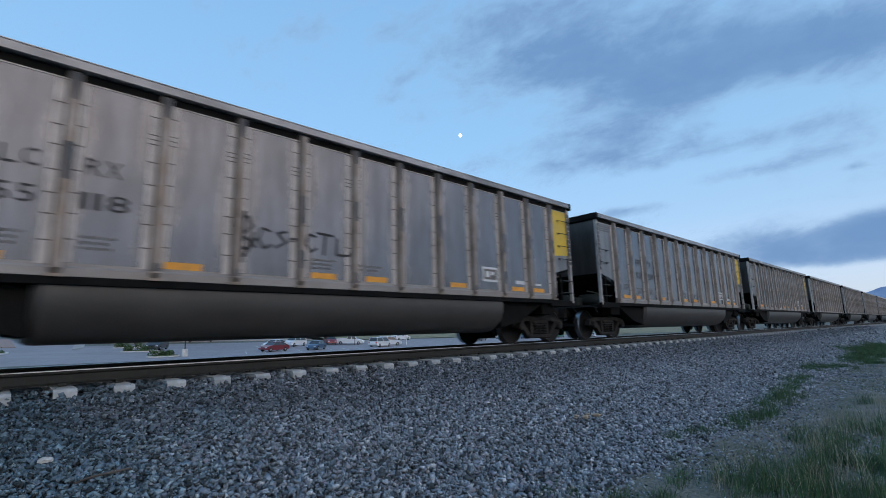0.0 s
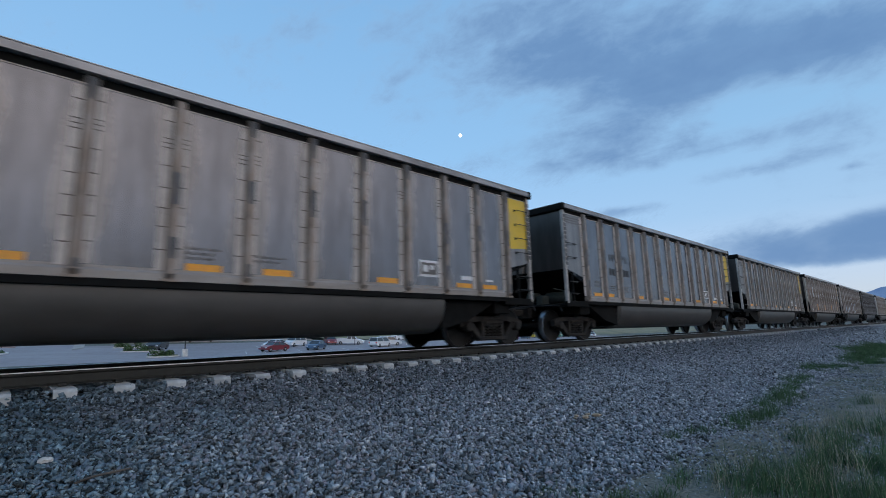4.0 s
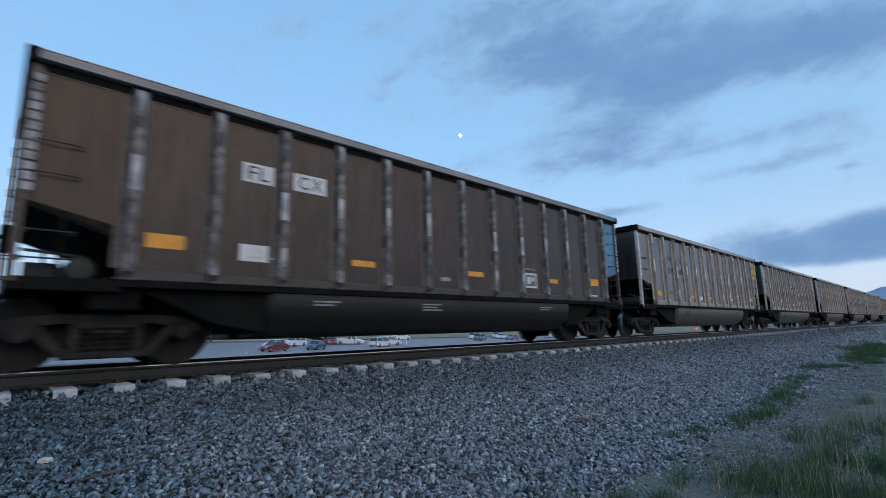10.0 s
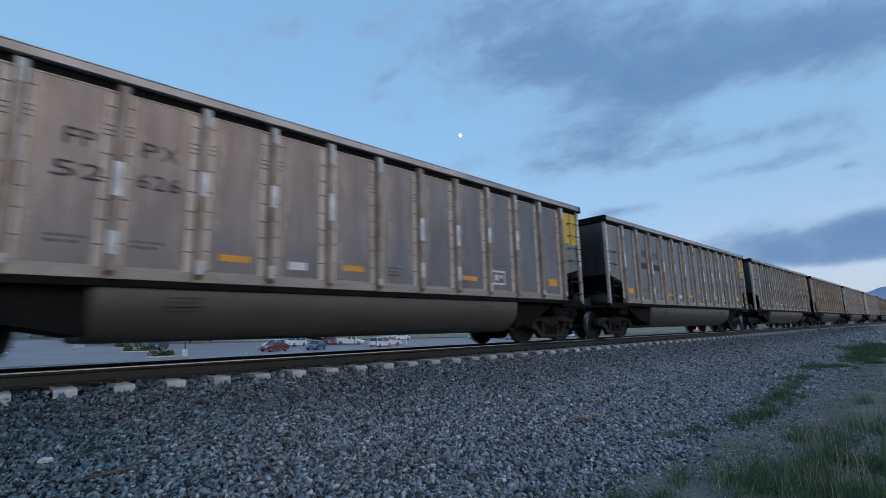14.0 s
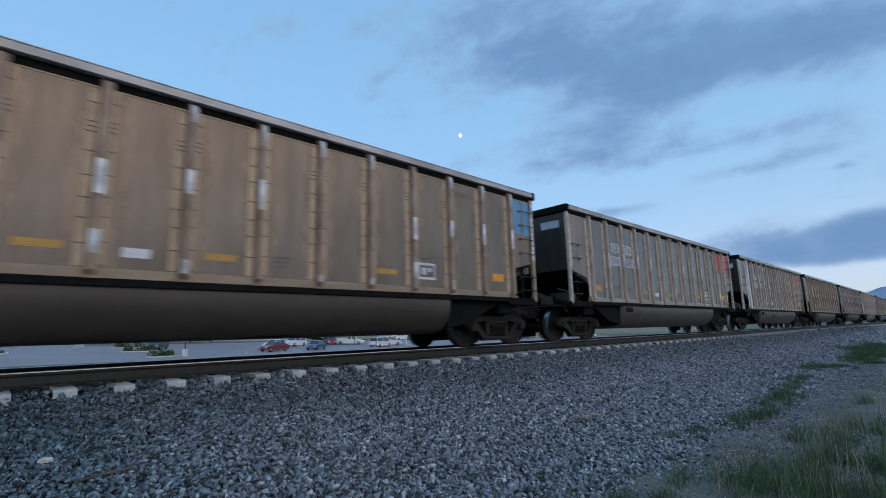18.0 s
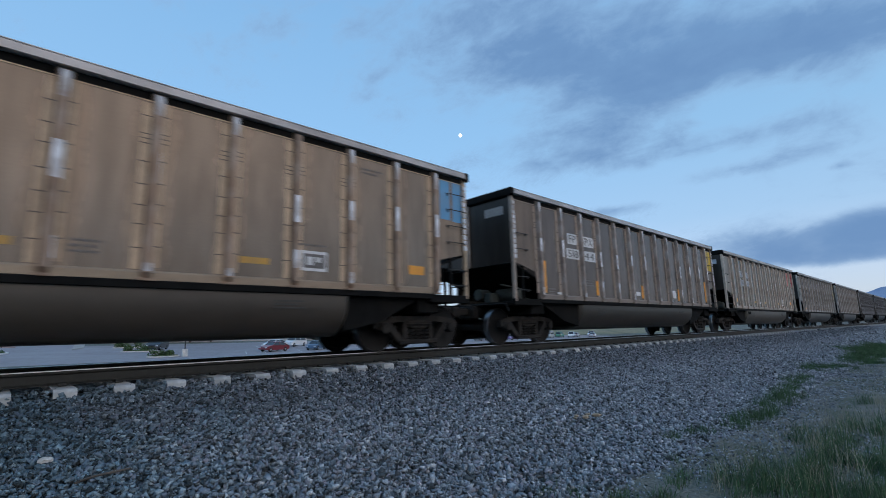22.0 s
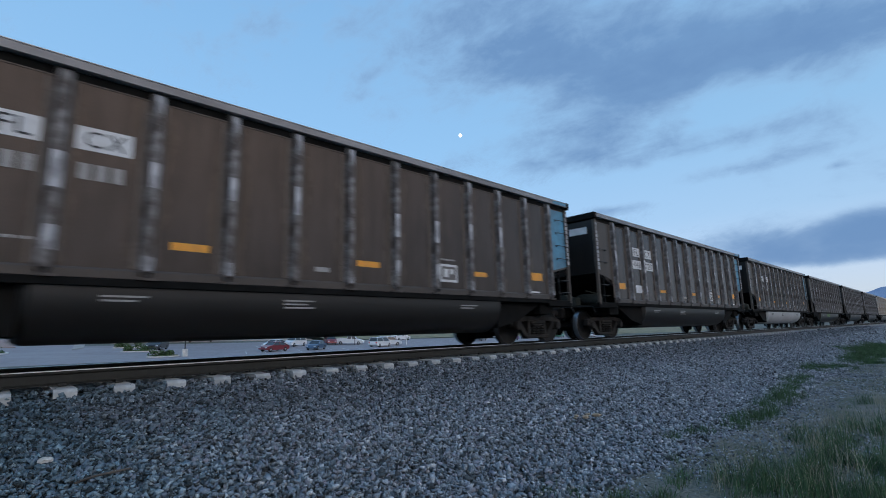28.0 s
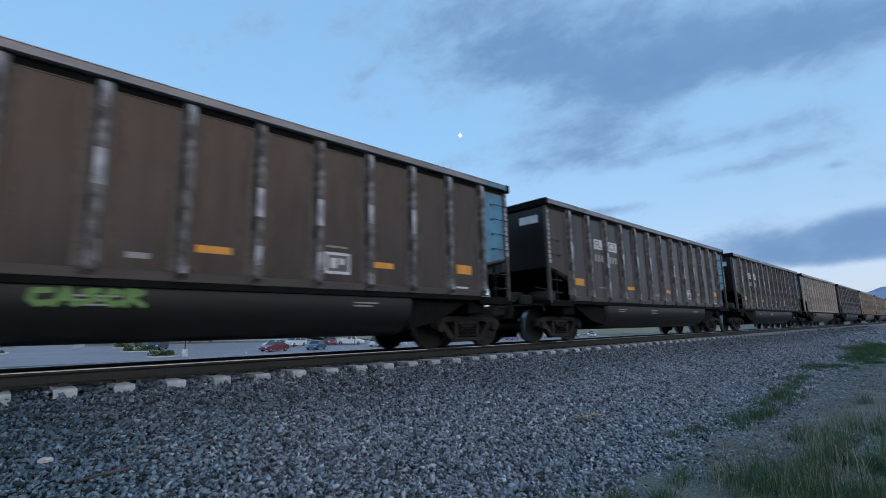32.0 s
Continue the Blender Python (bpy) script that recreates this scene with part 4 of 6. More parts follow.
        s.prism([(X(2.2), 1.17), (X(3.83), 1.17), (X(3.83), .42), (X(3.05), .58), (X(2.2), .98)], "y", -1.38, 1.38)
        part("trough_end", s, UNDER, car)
        # coupler, cut lever, air hose
        s = Shape()
        a, b = sorted((X(.12), X(1.3)))
        s.box(a, b, -.10, .10, .76, .94, .03)
        a, b = sorted((X(-.02), X(.26)))
        s.box(a, b, -.17, .15, .70, .98, .05)
        a, b = sorted((X(.62), X(.86)))
        s.box(a, b, -.28, .28, .66, 1.0, .03)
        part("coupler", s, TRUCK, car)
        s = Shape()
        s.tube([(X(.30), -.05, 1.0), (X(.62), -.2, 1.02), (X(.62), -1.35, 1.0), (X(.60), -1.45, .82)], .014, 6)
        part("cut_lever", s, RUNG, car)
        s = Shape()
        s.tube([(X(.72), .34, .86), (X(.55), .34, .80), (X(.35), .30, .46), (X(.14), .20, .26), (X(-.02), .12, .30)], .026, 7)
        part("air_hose", s, HOSE, car, smooth=True)
        add_truck(car, 1.86 if e == 0 else PITCH - 1.86)
    s = Shape()
    s.box(.8, PITCH - .8, -.32, .32, .70, 1.0, .02)
    part("centre_sill", s, UNDER, car)
    # brake wheel at the front end
    s = Shape()
    s.box(LEN0 - .10, LEN0 + .03, .95, 1.3, 1.74, 2.15, .03)
    part("brake_housing", s, UNDER, car)
    s = Shape()
    ring = [(LEN0 - .20, 1.15 + .22 * math.cos(a * math.pi / 8), 1.98 + .22 * math.sin(a * math.pi / 8)) for a in range(17)]
    s.tube(ring, .022, 6)
    for a in range(4):
        s.tube([(LEN0 - .18, 1.15, 1.98), (LEN0 - .20, 1.15 + .22 * math.cos(a * math.pi / 2), 1.98 + .22 * math.sin(a * math.pi / 2))], .014, 5)
    s.tube([(LEN0 - .21, 1.15, 1.98), (LEN0 - .05, 1.15, 1.98)], .03, 8)
    part("brake_wheel", s, RUNG, car)
    # brake gear on the front platform
    s = Shape()
    s.lathe([(-.42, .02), (-.40, .14), (-.34, .18), (.34, .18), (.40, .14), (.42, .02)], (1.5, -.75, 1.27), "y", 14)
    part("air_reservoir", s, GEAR, car, smooth=True)
    s = Shape()
    s.lathe([(-.2, .02), (-.2, .15), (.16, .15), (.2, .05), (.42, .05)], (1.15, -.15, 1.30), "x", 12)
    s.box(1.0, 1.35, -.55, -.3, 1.06, 1.34, .03)
    part("brake_cylinder", s, GEAR, car, smooth=True)
    s = Shape()
    s.tube([(.95, -1.3, 1.12), (1.7, -1.3, 1.12), (1.8, -1.0, 1.2)], .02, 6)
    s.tube([(.9, -1.0, 1.5), (1.55, -1.0, 1.45), (1.7, -.9, 1.1)], .02, 6)
    part("brake_pipe", s, GEAR, car)
    return car


# ---- decals and lettering ----
def decal(car, name, x0, x1, z0, z1, material, label="", lift=.004):
    s = Shape()
    s.box(x0, x1, -SIDE_Y - lift, -SIDE_Y + .001, z0, z1)
    return part(name, s, material, car, label)


def lettering(car, text, x0, x1, z0, z1, material, lift=.009, y=None, name="letter"):
    """Painted characters, each a part of its own, spread over the given box."""
    def make(ch):
        cu = bpy.data.curves.new("letter", 'FONT')
        cu.body = ch
        cu.size = 1.0
        cu.resolution_u = 2
        ob = bpy.data.objects.new("letter", cu)
        scene.collection.objects.link(ob)
        me = bpy.data.meshes.new_from_object(ob.evaluated_get(bpy.context.evaluated_depsgraph_get()))
        bpy.data.objects.remove(ob)
        co = np.empty(len(me.vertices) * 3)
        me.vertices.foreach_get("co", co)
        co = co.reshape(-1, 3)
        lo, hi = co.min(0), co.max(0)
        co = (co - lo) / np.maximum(hi - lo, 1e-6)
        co = np.stack([co[:, 0], np.zeros(len(co)), co[:, 1]], 1)
        me.vertices.foreach_set("co", co.ravel())
        me.materials.clear()
        me.materials.append(material)
        me.update()
        return me
    share = [.32 if ch in "1I" else 1.0 for ch in text]
    unit = (x1 - x0) / (sum(share) + .24 * (len(text) - 1))
    x = x0
    for ch, k in zip(text, share):
        me = shared(("letter", ch, material.name), lambda: make(ch))
        at = Matrix.Translation((x, -(y or SIDE_Y) - lift, z0)) @ Matrix.Diagonal((unit * k, 1, z1 - z0, 1))
        part(name, me, None, car, at=at)
        x += unit * (k + .24)


def small_print(car, x, z, rows, width, material):
    """Lines of small print that cannot be read: plain bars."""
    s = Shape()
    for i in range(rows):
        a, end = x, x + width * (1, .8, .92)[i % 3]
        for j in range(9):
            b = min(end, a + (.07, .11, .05, .09)[(i * 3 + j) % 4])
            if b - a > .02:
                s.box(a, b, -SIDE_Y - .004, -SIDE_Y + .001, z - .07 * i, z - .07 * i + .036)
            a = b + .03
    return tagged(part("small_print", s, material, car), kind="stuff")


def placard(car, x, z, w, h):
    p = decal(car, "placard", x, x + w, z, z + h, WHITE, "white framed data placard")
    s = Shape()
    s.box(x + .04, x + w - .04, -SIDE_Y - .007, -SIDE_Y - .003, z + .05, z + h - .05)
    part("placard_field", s, FAINT, p)
    s = Shape()
    s.box(x + .10, x + w * .46, -SIDE_Y - .010, -SIDE_Y - .006, z + .10, z + h - .10)
    s.box(x + w * .56, x + w - .12, -SIDE_Y - .010, -SIDE_Y - .006, z + h * .45, z + h - .10)
    part("placard_mark", s, WHITE, p)


def end_panel(car, kind):
    """The coloured panel between the last stake and the rear corner."""
    m = {"yellow": YELLOW, "red": RED, "blue": BLUE, "teal": TEAL}[kind[0]]
    if kind[1] == "full":
        s = Shape()
        s.prism([(14.60, 2.34), (LEN1 - .04, 2.40), (LEN1 - .04, 3.654), (14.60, 3.654)], "y", -SIDE_Y - .004, -SIDE_Y + .001)
        part("end_panel", s, m, car, kind[0] + " painted rear corner panel")
    elif kind[1] == "long":
        s = Shape()
        s.prism([(14.60, 1.92), (LEN1 - .04, 2.08), (LEN1 - .04, 3.654), (14.60, 3.654)], "y", -SIDE_Y - .004, -SIDE_Y + .001)
        part("end_panel", s, m, car, "weathered " + kind[0] + " painted rear corner panel")
        s = Shape()
        s.box(14.66, LEN1 - .06, -1.598, -1.594, 3.79, 3.872)
        part("chord_paint", s, m, car, kind[0] + " paint on the top chord")
    elif kind[1] == "half":
        decal(car, "end_panel", 14.62, 14.92, 2.76, 3.655, m, kind[0] + " painted patch")
        decal(car, "end_panel", 15.0, LEN1 - .05, 2.74, 3.655, m, kind[0] + " painted patch")
    else:
        decal(car, "end_panel", 13.38, 14.09, 2.78, 3.655, m, kind[0] + " painted patch")
        decal(car, "end_panel", 14.42, 14.76, 2.76, 3.655, m, kind[0] + " painted patch")
        decal(car, "end_panel", 14.95, 15.25, 2.74, 3.655, m, kind[0] + " painted patch")


def marks(car, style, mark, num, paint, patch):
    """Owner's mark and number, split by a stake; patch: None or the material of the patches behind them."""
    if style == "silver":
        boxes = ((3.40, 3.76, 2.44, 2.66), (4.20, 4.60, 2.44, 2.66), (3.36, 3.76, 1.99, 2.21), (4.18, 4.72, 1.99, 2.21))
    else:
        boxes = ((3.43, 3.77, 2.80, 3.02), (4.27, 4.72, 2.80, 3.02), (3.34, 3.88, 2.37, 2.58), (4.24, 4.78, 2.37, 2.58))
    words = (mark[:2], mark[2:], *num)
    for w, (x0, x1, z0, z1) in zip(words, boxes):
        if patch and w.strip():
            decal(car, "lettering_patch", x0 - .08, x1 + .08, z0 - .045, z1 + .045, patch)
        if not w.strip():
            continue
        if w.startswith("="):
            n = len(w)
            for i in range(n):
                a = x0 + (x1 - x0) * i / n
                s = Shape()
                s.box(a, a + (x1 - x0) / n * .7, -SIDE_Y - .009, -SIDE_Y - .006, z0, z1)
                part("number_bar", s, paint, car)
        else:
            lettering(car, w, x0, x1, z0, z1, paint)


CARS = {}
TEMPLATE = {}
# style, rear panel, mark, number halves, extras
ROSTER = {
    -1: ("silver", ("yellow", "full"), "FPPX", ("==", "==="), ()),
    0: ("silver", ("yellow", "full"), "LCRX", ("55", "118"), ("tag",)),
    1: ("silver", ("yellow", "full"), "FPPX", ("52", "259"), ()),
    2: ("silver", ("yellow", "full"), "LCRX", ("55", "076"), ()),
    3: ("silver", ("yellow", "full"), "LCRX", ("55", "065"), ()),
    4: ("silver", ("yellow", "full"), "FPPX", ("==", "==="), ()),
    5: ("silver", ("yellow", "full"), "FPPX", ("52", "127"), ()),
    6: ("brown", ("yellow", "half"), "LCRX", ("542", "81"), ("patch",)),
    7: ("brown", ("yellow", "half"), "FPPX", ("518", "25"), ("patch", "graffiti")),
    8: ("dark", ("teal", "long"), "FLCX", ("", ""), ("patch", "notice")),
    9: ("pale", ("yellow", "half"), "FPPX", ("52", "681"), ()),
    10: ("pale", ("yellow", "half"), "LCRX", ("55", "290"), ("label", "arcs")),
    11: ("pale", ("yellow", "half"), "FPPX", ("52", "626"), ()),
    12: ("pale", ("yellow", "half"), "FPPX", ("==", "==="), ()),
    13: ("pale", ("yellow", "half"), "FPPX", ("52", "347"), ()),
    14: ("ochre", ("blue", "half"), "CITX", ("501", "233"), ("patch", "sticker")),
    15: ("tan", ("red", "two"), "CITX", ("506", "615"), ("pale",)),
    16: ("tan", ("red", "two"), "CITX", ("506", "750"), ("pale", "white_rib", "tub_tag")),
    17: ("ochre", ("blue", "half"), "CITX", ("501", "278"), ("patch", "sticker")),
    18: ("brown", ("yellow", "half"), "FPPX", ("518", "44"), ("patch",)),
    19: ("tan", ("red", "two"), "CITX", ("506", "755"), ("pale",)),
    20: ("silver", ("yellow", "full"), "FPPX", ("52", "083"), ()),
    21: ("silver", ("yellow", "full"), "FPPX", ("==", "==="), ()),
    22: ("dark", ("teal", "long"), "FLCX", ("===", "==="), ("patch", "ghost")),
    23: ("dark", ("teal", "long"), "FLCX", ("448", "020"), ("patch", "notice", "numpatch")),
    24: ("dark", ("teal", "long"), "FLCX", ("446", "072"), ("patch", "ghost", "grey_tub")),
    25: ("dark", ("teal", "long"), "FLCX", ("446", "==="), ("patch", "ghost", "green_tag")),
    26: ("dark", ("teal", "long"), "FLCX", ("===", "==="), ("patch", "ghost")),
    27: ("dark", ("teal", "long"), "FLCX", ("===", "==="), ("patch", "ghost")),
    28: ("tan", ("red", "two"), "CITX", ("===", "==="), ("pale",)),
    29: ("dark", ("teal", "long"), "FLCX", ("===", "==="), ("patch", "ghost")),
    30: ("ochre", ("blue", "half"), "CITX", ("===", "==="), ("patch",)),
    31: ("ochre", ("blue", "half"), "CITX", ("===", "==="), ("patch",)),
    32: ("pale", ("yellow", "half"), "FPPX", ("==", "==="), ()),
    33: ("silver", ("yellow", "full"), "LCRX", ("==", "==="), ()),
    34: ("dark", ("teal", "long"), "FLCX", ("===", "==="), ("patch",)),
    35: ("silver", ("yellow", "full"), "FPPX", ("==", "==="), ()),
}
NAMES = {"silver": "grey weathered aluminium", "pale": "light dusty aluminium", "tan": "tan dusty aluminium", "ochre": "ochre rust-streaked aluminium", "brown": "brown rusted steel", "dark": "dark brown steel"}


def letter_stroke(car, strokes, x, z, w, h, r, material, name, y):
    """Sprayed letters: flat strokes given in a unit box."""
    s = Shape()
    lift = .004
    for st in strokes:
        for (a, b), (c, d) in zip(st, st[1:]):
            p, q = Vector((x + a * w, z + b * h)), Vector((x + c * w, z + d * h))
            u = (q - p).normalized()
            n = Vector((-u.y, u.x))
            cap = [q + (u * math.cos(radians(a)) + n * math.sin(radians(a))) * r for a in (-90, -50, -15, 15, 50, 90)]
            cap += [p - (u * math.cos(radians(a)) + n * math.sin(radians(a))) * r for a in (-90, -50, -15, 15, 50, 90)]
            s.prism([tuple(c) for c in cap], "y", -y - lift, -y + .001)
            lift += .0008
    return part(name, s, material, car)


GLYPH = {"&": [[(.2, .9), (.6, 1), (.75, .75), (.2, .4), (.1, .1), (.5, 0), (.9, .45)], [(.05, .7), (.9, .25)], [(.45, 1.1), (.4, -.15)], [(.1, .35), (.6, .15), (.8, .6)]],
         "-": [[(0, .4), (.9, .5)]], "l": [[(.1, 1), (.1, .1), (.8, .12)], [(.8, .12), (.95, .35)]], "P": [[(0, 0), (0, 1), (.8, .9), (.8, .55), (0, .45)]], "H": [[(0, 0), (0, 1)], [(.9, 0), (.9, 1)], [(0, .5), (.9, .5)]],
         "A": [[(0, 0), (.45, 1), (.9, 0)], [(.2, .4), (.7, .4)]], "X": [[(0, 1), (.9, 0)], [(0, 0), (.9, 1)]], "7": [[(0, 1), (.9, 1), (.35, 0)]],
         "R": [[(0, 0), (.1, 1), (.8, .85), (.1, .5), (.9, 0)]], "C": [[(.9, .85), (.2, .8), (.1, .3), (.4, 0), (.9, .15)]], "K": [[(.1, 0), (.1, 1)], [(.9, 1), (.1, .5), (.9, 0)]],
         "L": [[(.6, 1), (.9, .5), (.4, 0)]], "g": [[(.8, .8), (.2, .9), (.1, .4), (.7, .3), (.8, .8), (.7, -.2), (.1, -.3)]], "c": [[(.8, .8), (.3, .9), (.1, .4), (.4, 0), (.9, .2)]],
         "s": [[(.8, .9), (.2, .8), (.8, .4), (.1, .1)]], "T": [[(0, 1), (1, .95)], [(.5, 1), (.4, 0)]], "F": [[(0, 0), (.1, 1), (.9, 1)], [(.05, .5), (.7, .5)]]}


def dress(car, style, panel, mark, num, extras):
    end_panel(car, panel)
    paint, patch = BLACK, None
    if "patch" in extras:
        patch = WHITE
    if "pale" in extras:
        patch = PALE
    if "ghost" in extras:
        marks(car, style, mark, ("", ""), BLACK, WHITE)
        marks(car, style, "    ", num, GHOST, None)
    elif style == "dark" and "numpatch" not in extras:
        marks(car, style, mark, ("", ""), BLACK, WHITE)
    else:
        marks(car, style, mark, num, paint, patch)
    if style == "silver":
        for x in (2.31, 3.05, 5.17, 7.35, 8.45, 10.62, 12.70, 13.55):
            decal(car, "reflector", x, x + .48, 1.30, 1.40, ORANGE)
        decal(car, "notice", 12.85, 13.2, 1.47, 1.56, WHITE)
        decal(car, "notice", 13.66, 13.9, 1.47, 1.52, WHITE)
        small_print(car, 3.36, 1.62, 3, .34, FAINT)
        small_print(car, 4.22, 1.62, 3, .38, FAINT)
        small_print(car, 7.3, 1.60, 3, .5, FAINT)
        small_print(car, 8.3, 1.56, 2, .5, FAINT)
        small_print(car, 2.4, 1.72, 3, .3, FAINT)
        small_print(car, .95, 3.52, 3, .8, FAINT)
        placard(car, 11.64, 1.48, .52, .34)
    elif style in ("pale", "tan", "ochre"):
        o = ORANGE if style == "pale" else TANSIGN
        decal(car, "reflector", 2.08, 2.54, 1.46, 1.65, o)
        for x in (5.35, 7.42, 10.44):
            decal(car, "reflector", x, x + .46, 1.47, 1.57, o)
        decal(car, "reflector", 13.74, 14.14, 1.50, 1.68, ORANGE)
        decal(car, "notice", 6.42, 6.74, 1.42, 1.55, WHITE)
        small_print(car, 3.36, 1.62, 2, .4, FAINT)
        small_print(car, 4.22, 1.62, 2, .42, FAINT)
        small_print(car, 2.66, 1.50, 3, .3, FAINT)
        small_print(car, 8.4, 1.58, 3, .35, FAINT)
        placard(car, 11.44, 1.42, .48, .34)
        small_print(car, 11.4, 1.84, 1, .5, FAINT)
        if style in ("tan", "ochre"):
            small_print(car, 12.6, 3.42, 2, .5, FAINT)
    elif style == "brown":
        decal(car, "reflector", 2.06, 2.20, 1.30, 2.16, ORANGE)
        for x in (4.78, 7.86, 11.06, 14.08):
            decal(car, "reflector", x, x + .14, 1.32, 1.76 if x < 13 else 2.2, ORANGE, lift=.007)
        decal(car, "notice", 2.68, 3.0, 1.28, 1.34, WHITE)
        decal(car, "notice", 7.44, 7.76, 1.40, 1.53, WHITE)
        decal(car, "data_plate", 10.42, 10.88, 1.40, 1.69, WHITE, "white data plate")
        small_print(car, 2.3, 1.40, 3, .3, FAINT)
        small_print(car, 4.25, 1.72, 3, .4, FAINT)
    else:
        decal(car, "reflector", 2.12, 2.60, 1.58, 1.78, ORANGE)
        for x in (5.34, 8.36, 11.39):
            decal(car, "reflector", x, x + .5, 1.57, 1.68, ORANGE)
        decal(car, "reflector", 13.62, 14.08, 1.60, 1.80, ORANGE)
        decal(car, "notice", 7.53, 7.8, 1.42, 1.50, GHOST)
        placard(car, 10.42, 1.40, .50, .38)
        small_print(car, 10.45, 1.86, 1, .4, GHOST)
        small_print(car, 3.5, 1.55, 1, .4, GHOST)
        decal(car, "notice", 13.6, 13.95, 1.28, 1.32, WHITE)
    if style in ("tan", "ochre", "dark", "brown"):
        s = Shape()
        s.box(LEN0 + .024, LEN0 + .03, -1.25, -.62, 3.28, 3.50)
        part("end_patch", s, PALE if style in ("tan", "ochre") else GHOST if style == "brown" else WHITE, car)
    if "sticker" in extras:
        decal(car, "notice", 2.80, 3.04, 1.66, 1.84, WHITE)
    if "arcs" in extras:
        for x, z, r in ((9.52, 1.60, .37), (13.69, 1.82, .22)):
            st = [[(math.cos(a * .5), math.sin(a * .5)) for a in range(0, 8)], [(-.5, .1), (.1, .3), (.5, -.1)]]
            letter_stroke(car, st, x, z, r, r, .03, SPRAY_FAINT, "graffiti_scrawl", SIDE_Y + .004)
    if style in ("tan", "ochre"):
        s = Shape()
        s.box(4.0, 4.54, -1.505, -1.499, .84, .99)
        part("tub_patch", s, UNDER, car)
    if "notice" in extras:
        decal(car, "notice", 3.36, 3.80, 1.50, 1.76, WHITE, "white stencilled notice")
    if "label" in extras:
        decal(car, "paper_label", 4.16, 4.64, 1.62, 1.86, WHITE, "white paper label")
    if "graffiti" in extras:
        for ch, x in (("P", 3.06), ("H", 3.80), ("A", 4.93), ("X", 5.58)):
            g = letter_stroke(car, GLYPH[ch], x, 1.30, .62, .60, .15, SPRAY_EDGE, "graffiti_letter", SIDE_Y + .008)
            letter_stroke(g, GLYPH[ch], x, 1.30, .62, .60, .12, SPRAY, "letter_fill", SIDE_Y + .016)
        for ch, x in (("7", 7.38), ("R", 8.25), ("C", 8.92), ("K", 9.52), ("L", 10.05)):
            g = letter_stroke(car, GLYPH[ch], x, 1.30, .6, .86, .165, SPRAY_EDGE, "graffiti_letter", SIDE_Y + .008)
            letter_stroke(g, GLYPH[ch], x, 1.30, .6, .86, .135, SPRAY, "letter_fill", SIDE_Y + .016)
        for i, ch in enumerate("gscgsRgsc"):
            letter_stroke(car, GLYPH[ch], 4.3 + .2 * i, 2.06 - .01 * i, .18, .16, .014, SPRAY_DARK, "graffiti_scrawl", SIDE_Y + .004)
        for i, ch in enumerate("csT"):
            letter_stroke(car, GLYPH[ch], 1.0 + .22 * i, 2.95, .2, .22, .012, SPRAY_DARK, "graffiti_scrawl", SIDE_Y + .004)
    if "tag" in extras:
        for ch, x, z, w, h in (("&", 6.02, 1.58, .42, .62), ("c", 6.42, 1.72, .26, .36), ("s", 6.70, 1.72, .24, .34), ("-", 6.98, 1.84, .18, .2), ("c", 7.22, 1.74, .24, .34), ("T", 7.46, 1.72, .30, .36), ("l", 7.80, 1.70, .34, .32)):
            letter_stroke(car, GLYPH[ch], x, z, w, h, .02, SPRAY_DARK, "graffiti_letter", SIDE_Y + .004)
    if "tub_tag" in extras:
        for i, ch in enumerate(("H", "F", "C", "7")):
            letter_stroke(car, GLYPH[ch], 6.2 + .34 * i, .66, .24, .24, .02, SPRAY_DARK, "graffiti_letter", 1.502)
    if "green_tag" in extras:
        for i, ch in enumerate(("C", "A", "s", "c", "R")):
            letter_stroke(car, GLYPH[ch], 6.62 + .24 * i, .80, .22, .2, .035, SPRAY_GREEN, "graffiti_letter", 1.502)
    if "grey_tub" in extras or "white_rib" in extras:
        for ob in car.children:
            if "grey_tub" in extras and ob.name.startswith("tub"):
                ob.data = ob.data.copy()
                ob.data.materials[0] = GREYTUB
        if "white_rib" in extras:
            decal(car, "fresh_paint", TAN_RIBS[0] - .185, TAN_RIBS[0] - .082, 1.27, 3.63, WHITE, "white repainted seam", lift=.007)
            decal(car, "fresh_paint", TAN_RIBS[0] - .082, TAN_RIBS[0] + .082, 1.2, 3.72, WHITE, "white repainted stake", lift=RIB_Y - SIDE_Y + .006)
    if style in ("pale", "tan", "ochre", "brown", "dark"):
        s = Shape()
        for x, n in ((4.7, 4), (11.0, 3)) if style != "dark" else ((7.0, 3), (11.0, 2), (4.6, 2)):
            for i in range(n):
                s.box(x, x + .52 - .12 * (i % 2), -1.504, -1.4995, .90 - .055 * i, .925 - .055 * i)
        tagged(part("small_print", s, TUB_PRINT if style != "dark" or "grey_tub" in extras else GHOST, car), kind="stuff")


# slack and small differences of length along the train
SLACK = {2: .09, 3: .13, 4: .16, 5: .2, 6: .26, 7: .02, 14: .1, 15: .18, 16: .21, 17: .04, 18: .11, 19: .10, 20: .1, 21: .05, 26: .1, 27: .1}


def car_x(k):
    return FIRST + PITCH * k + SLACK.get(k, 0.0)


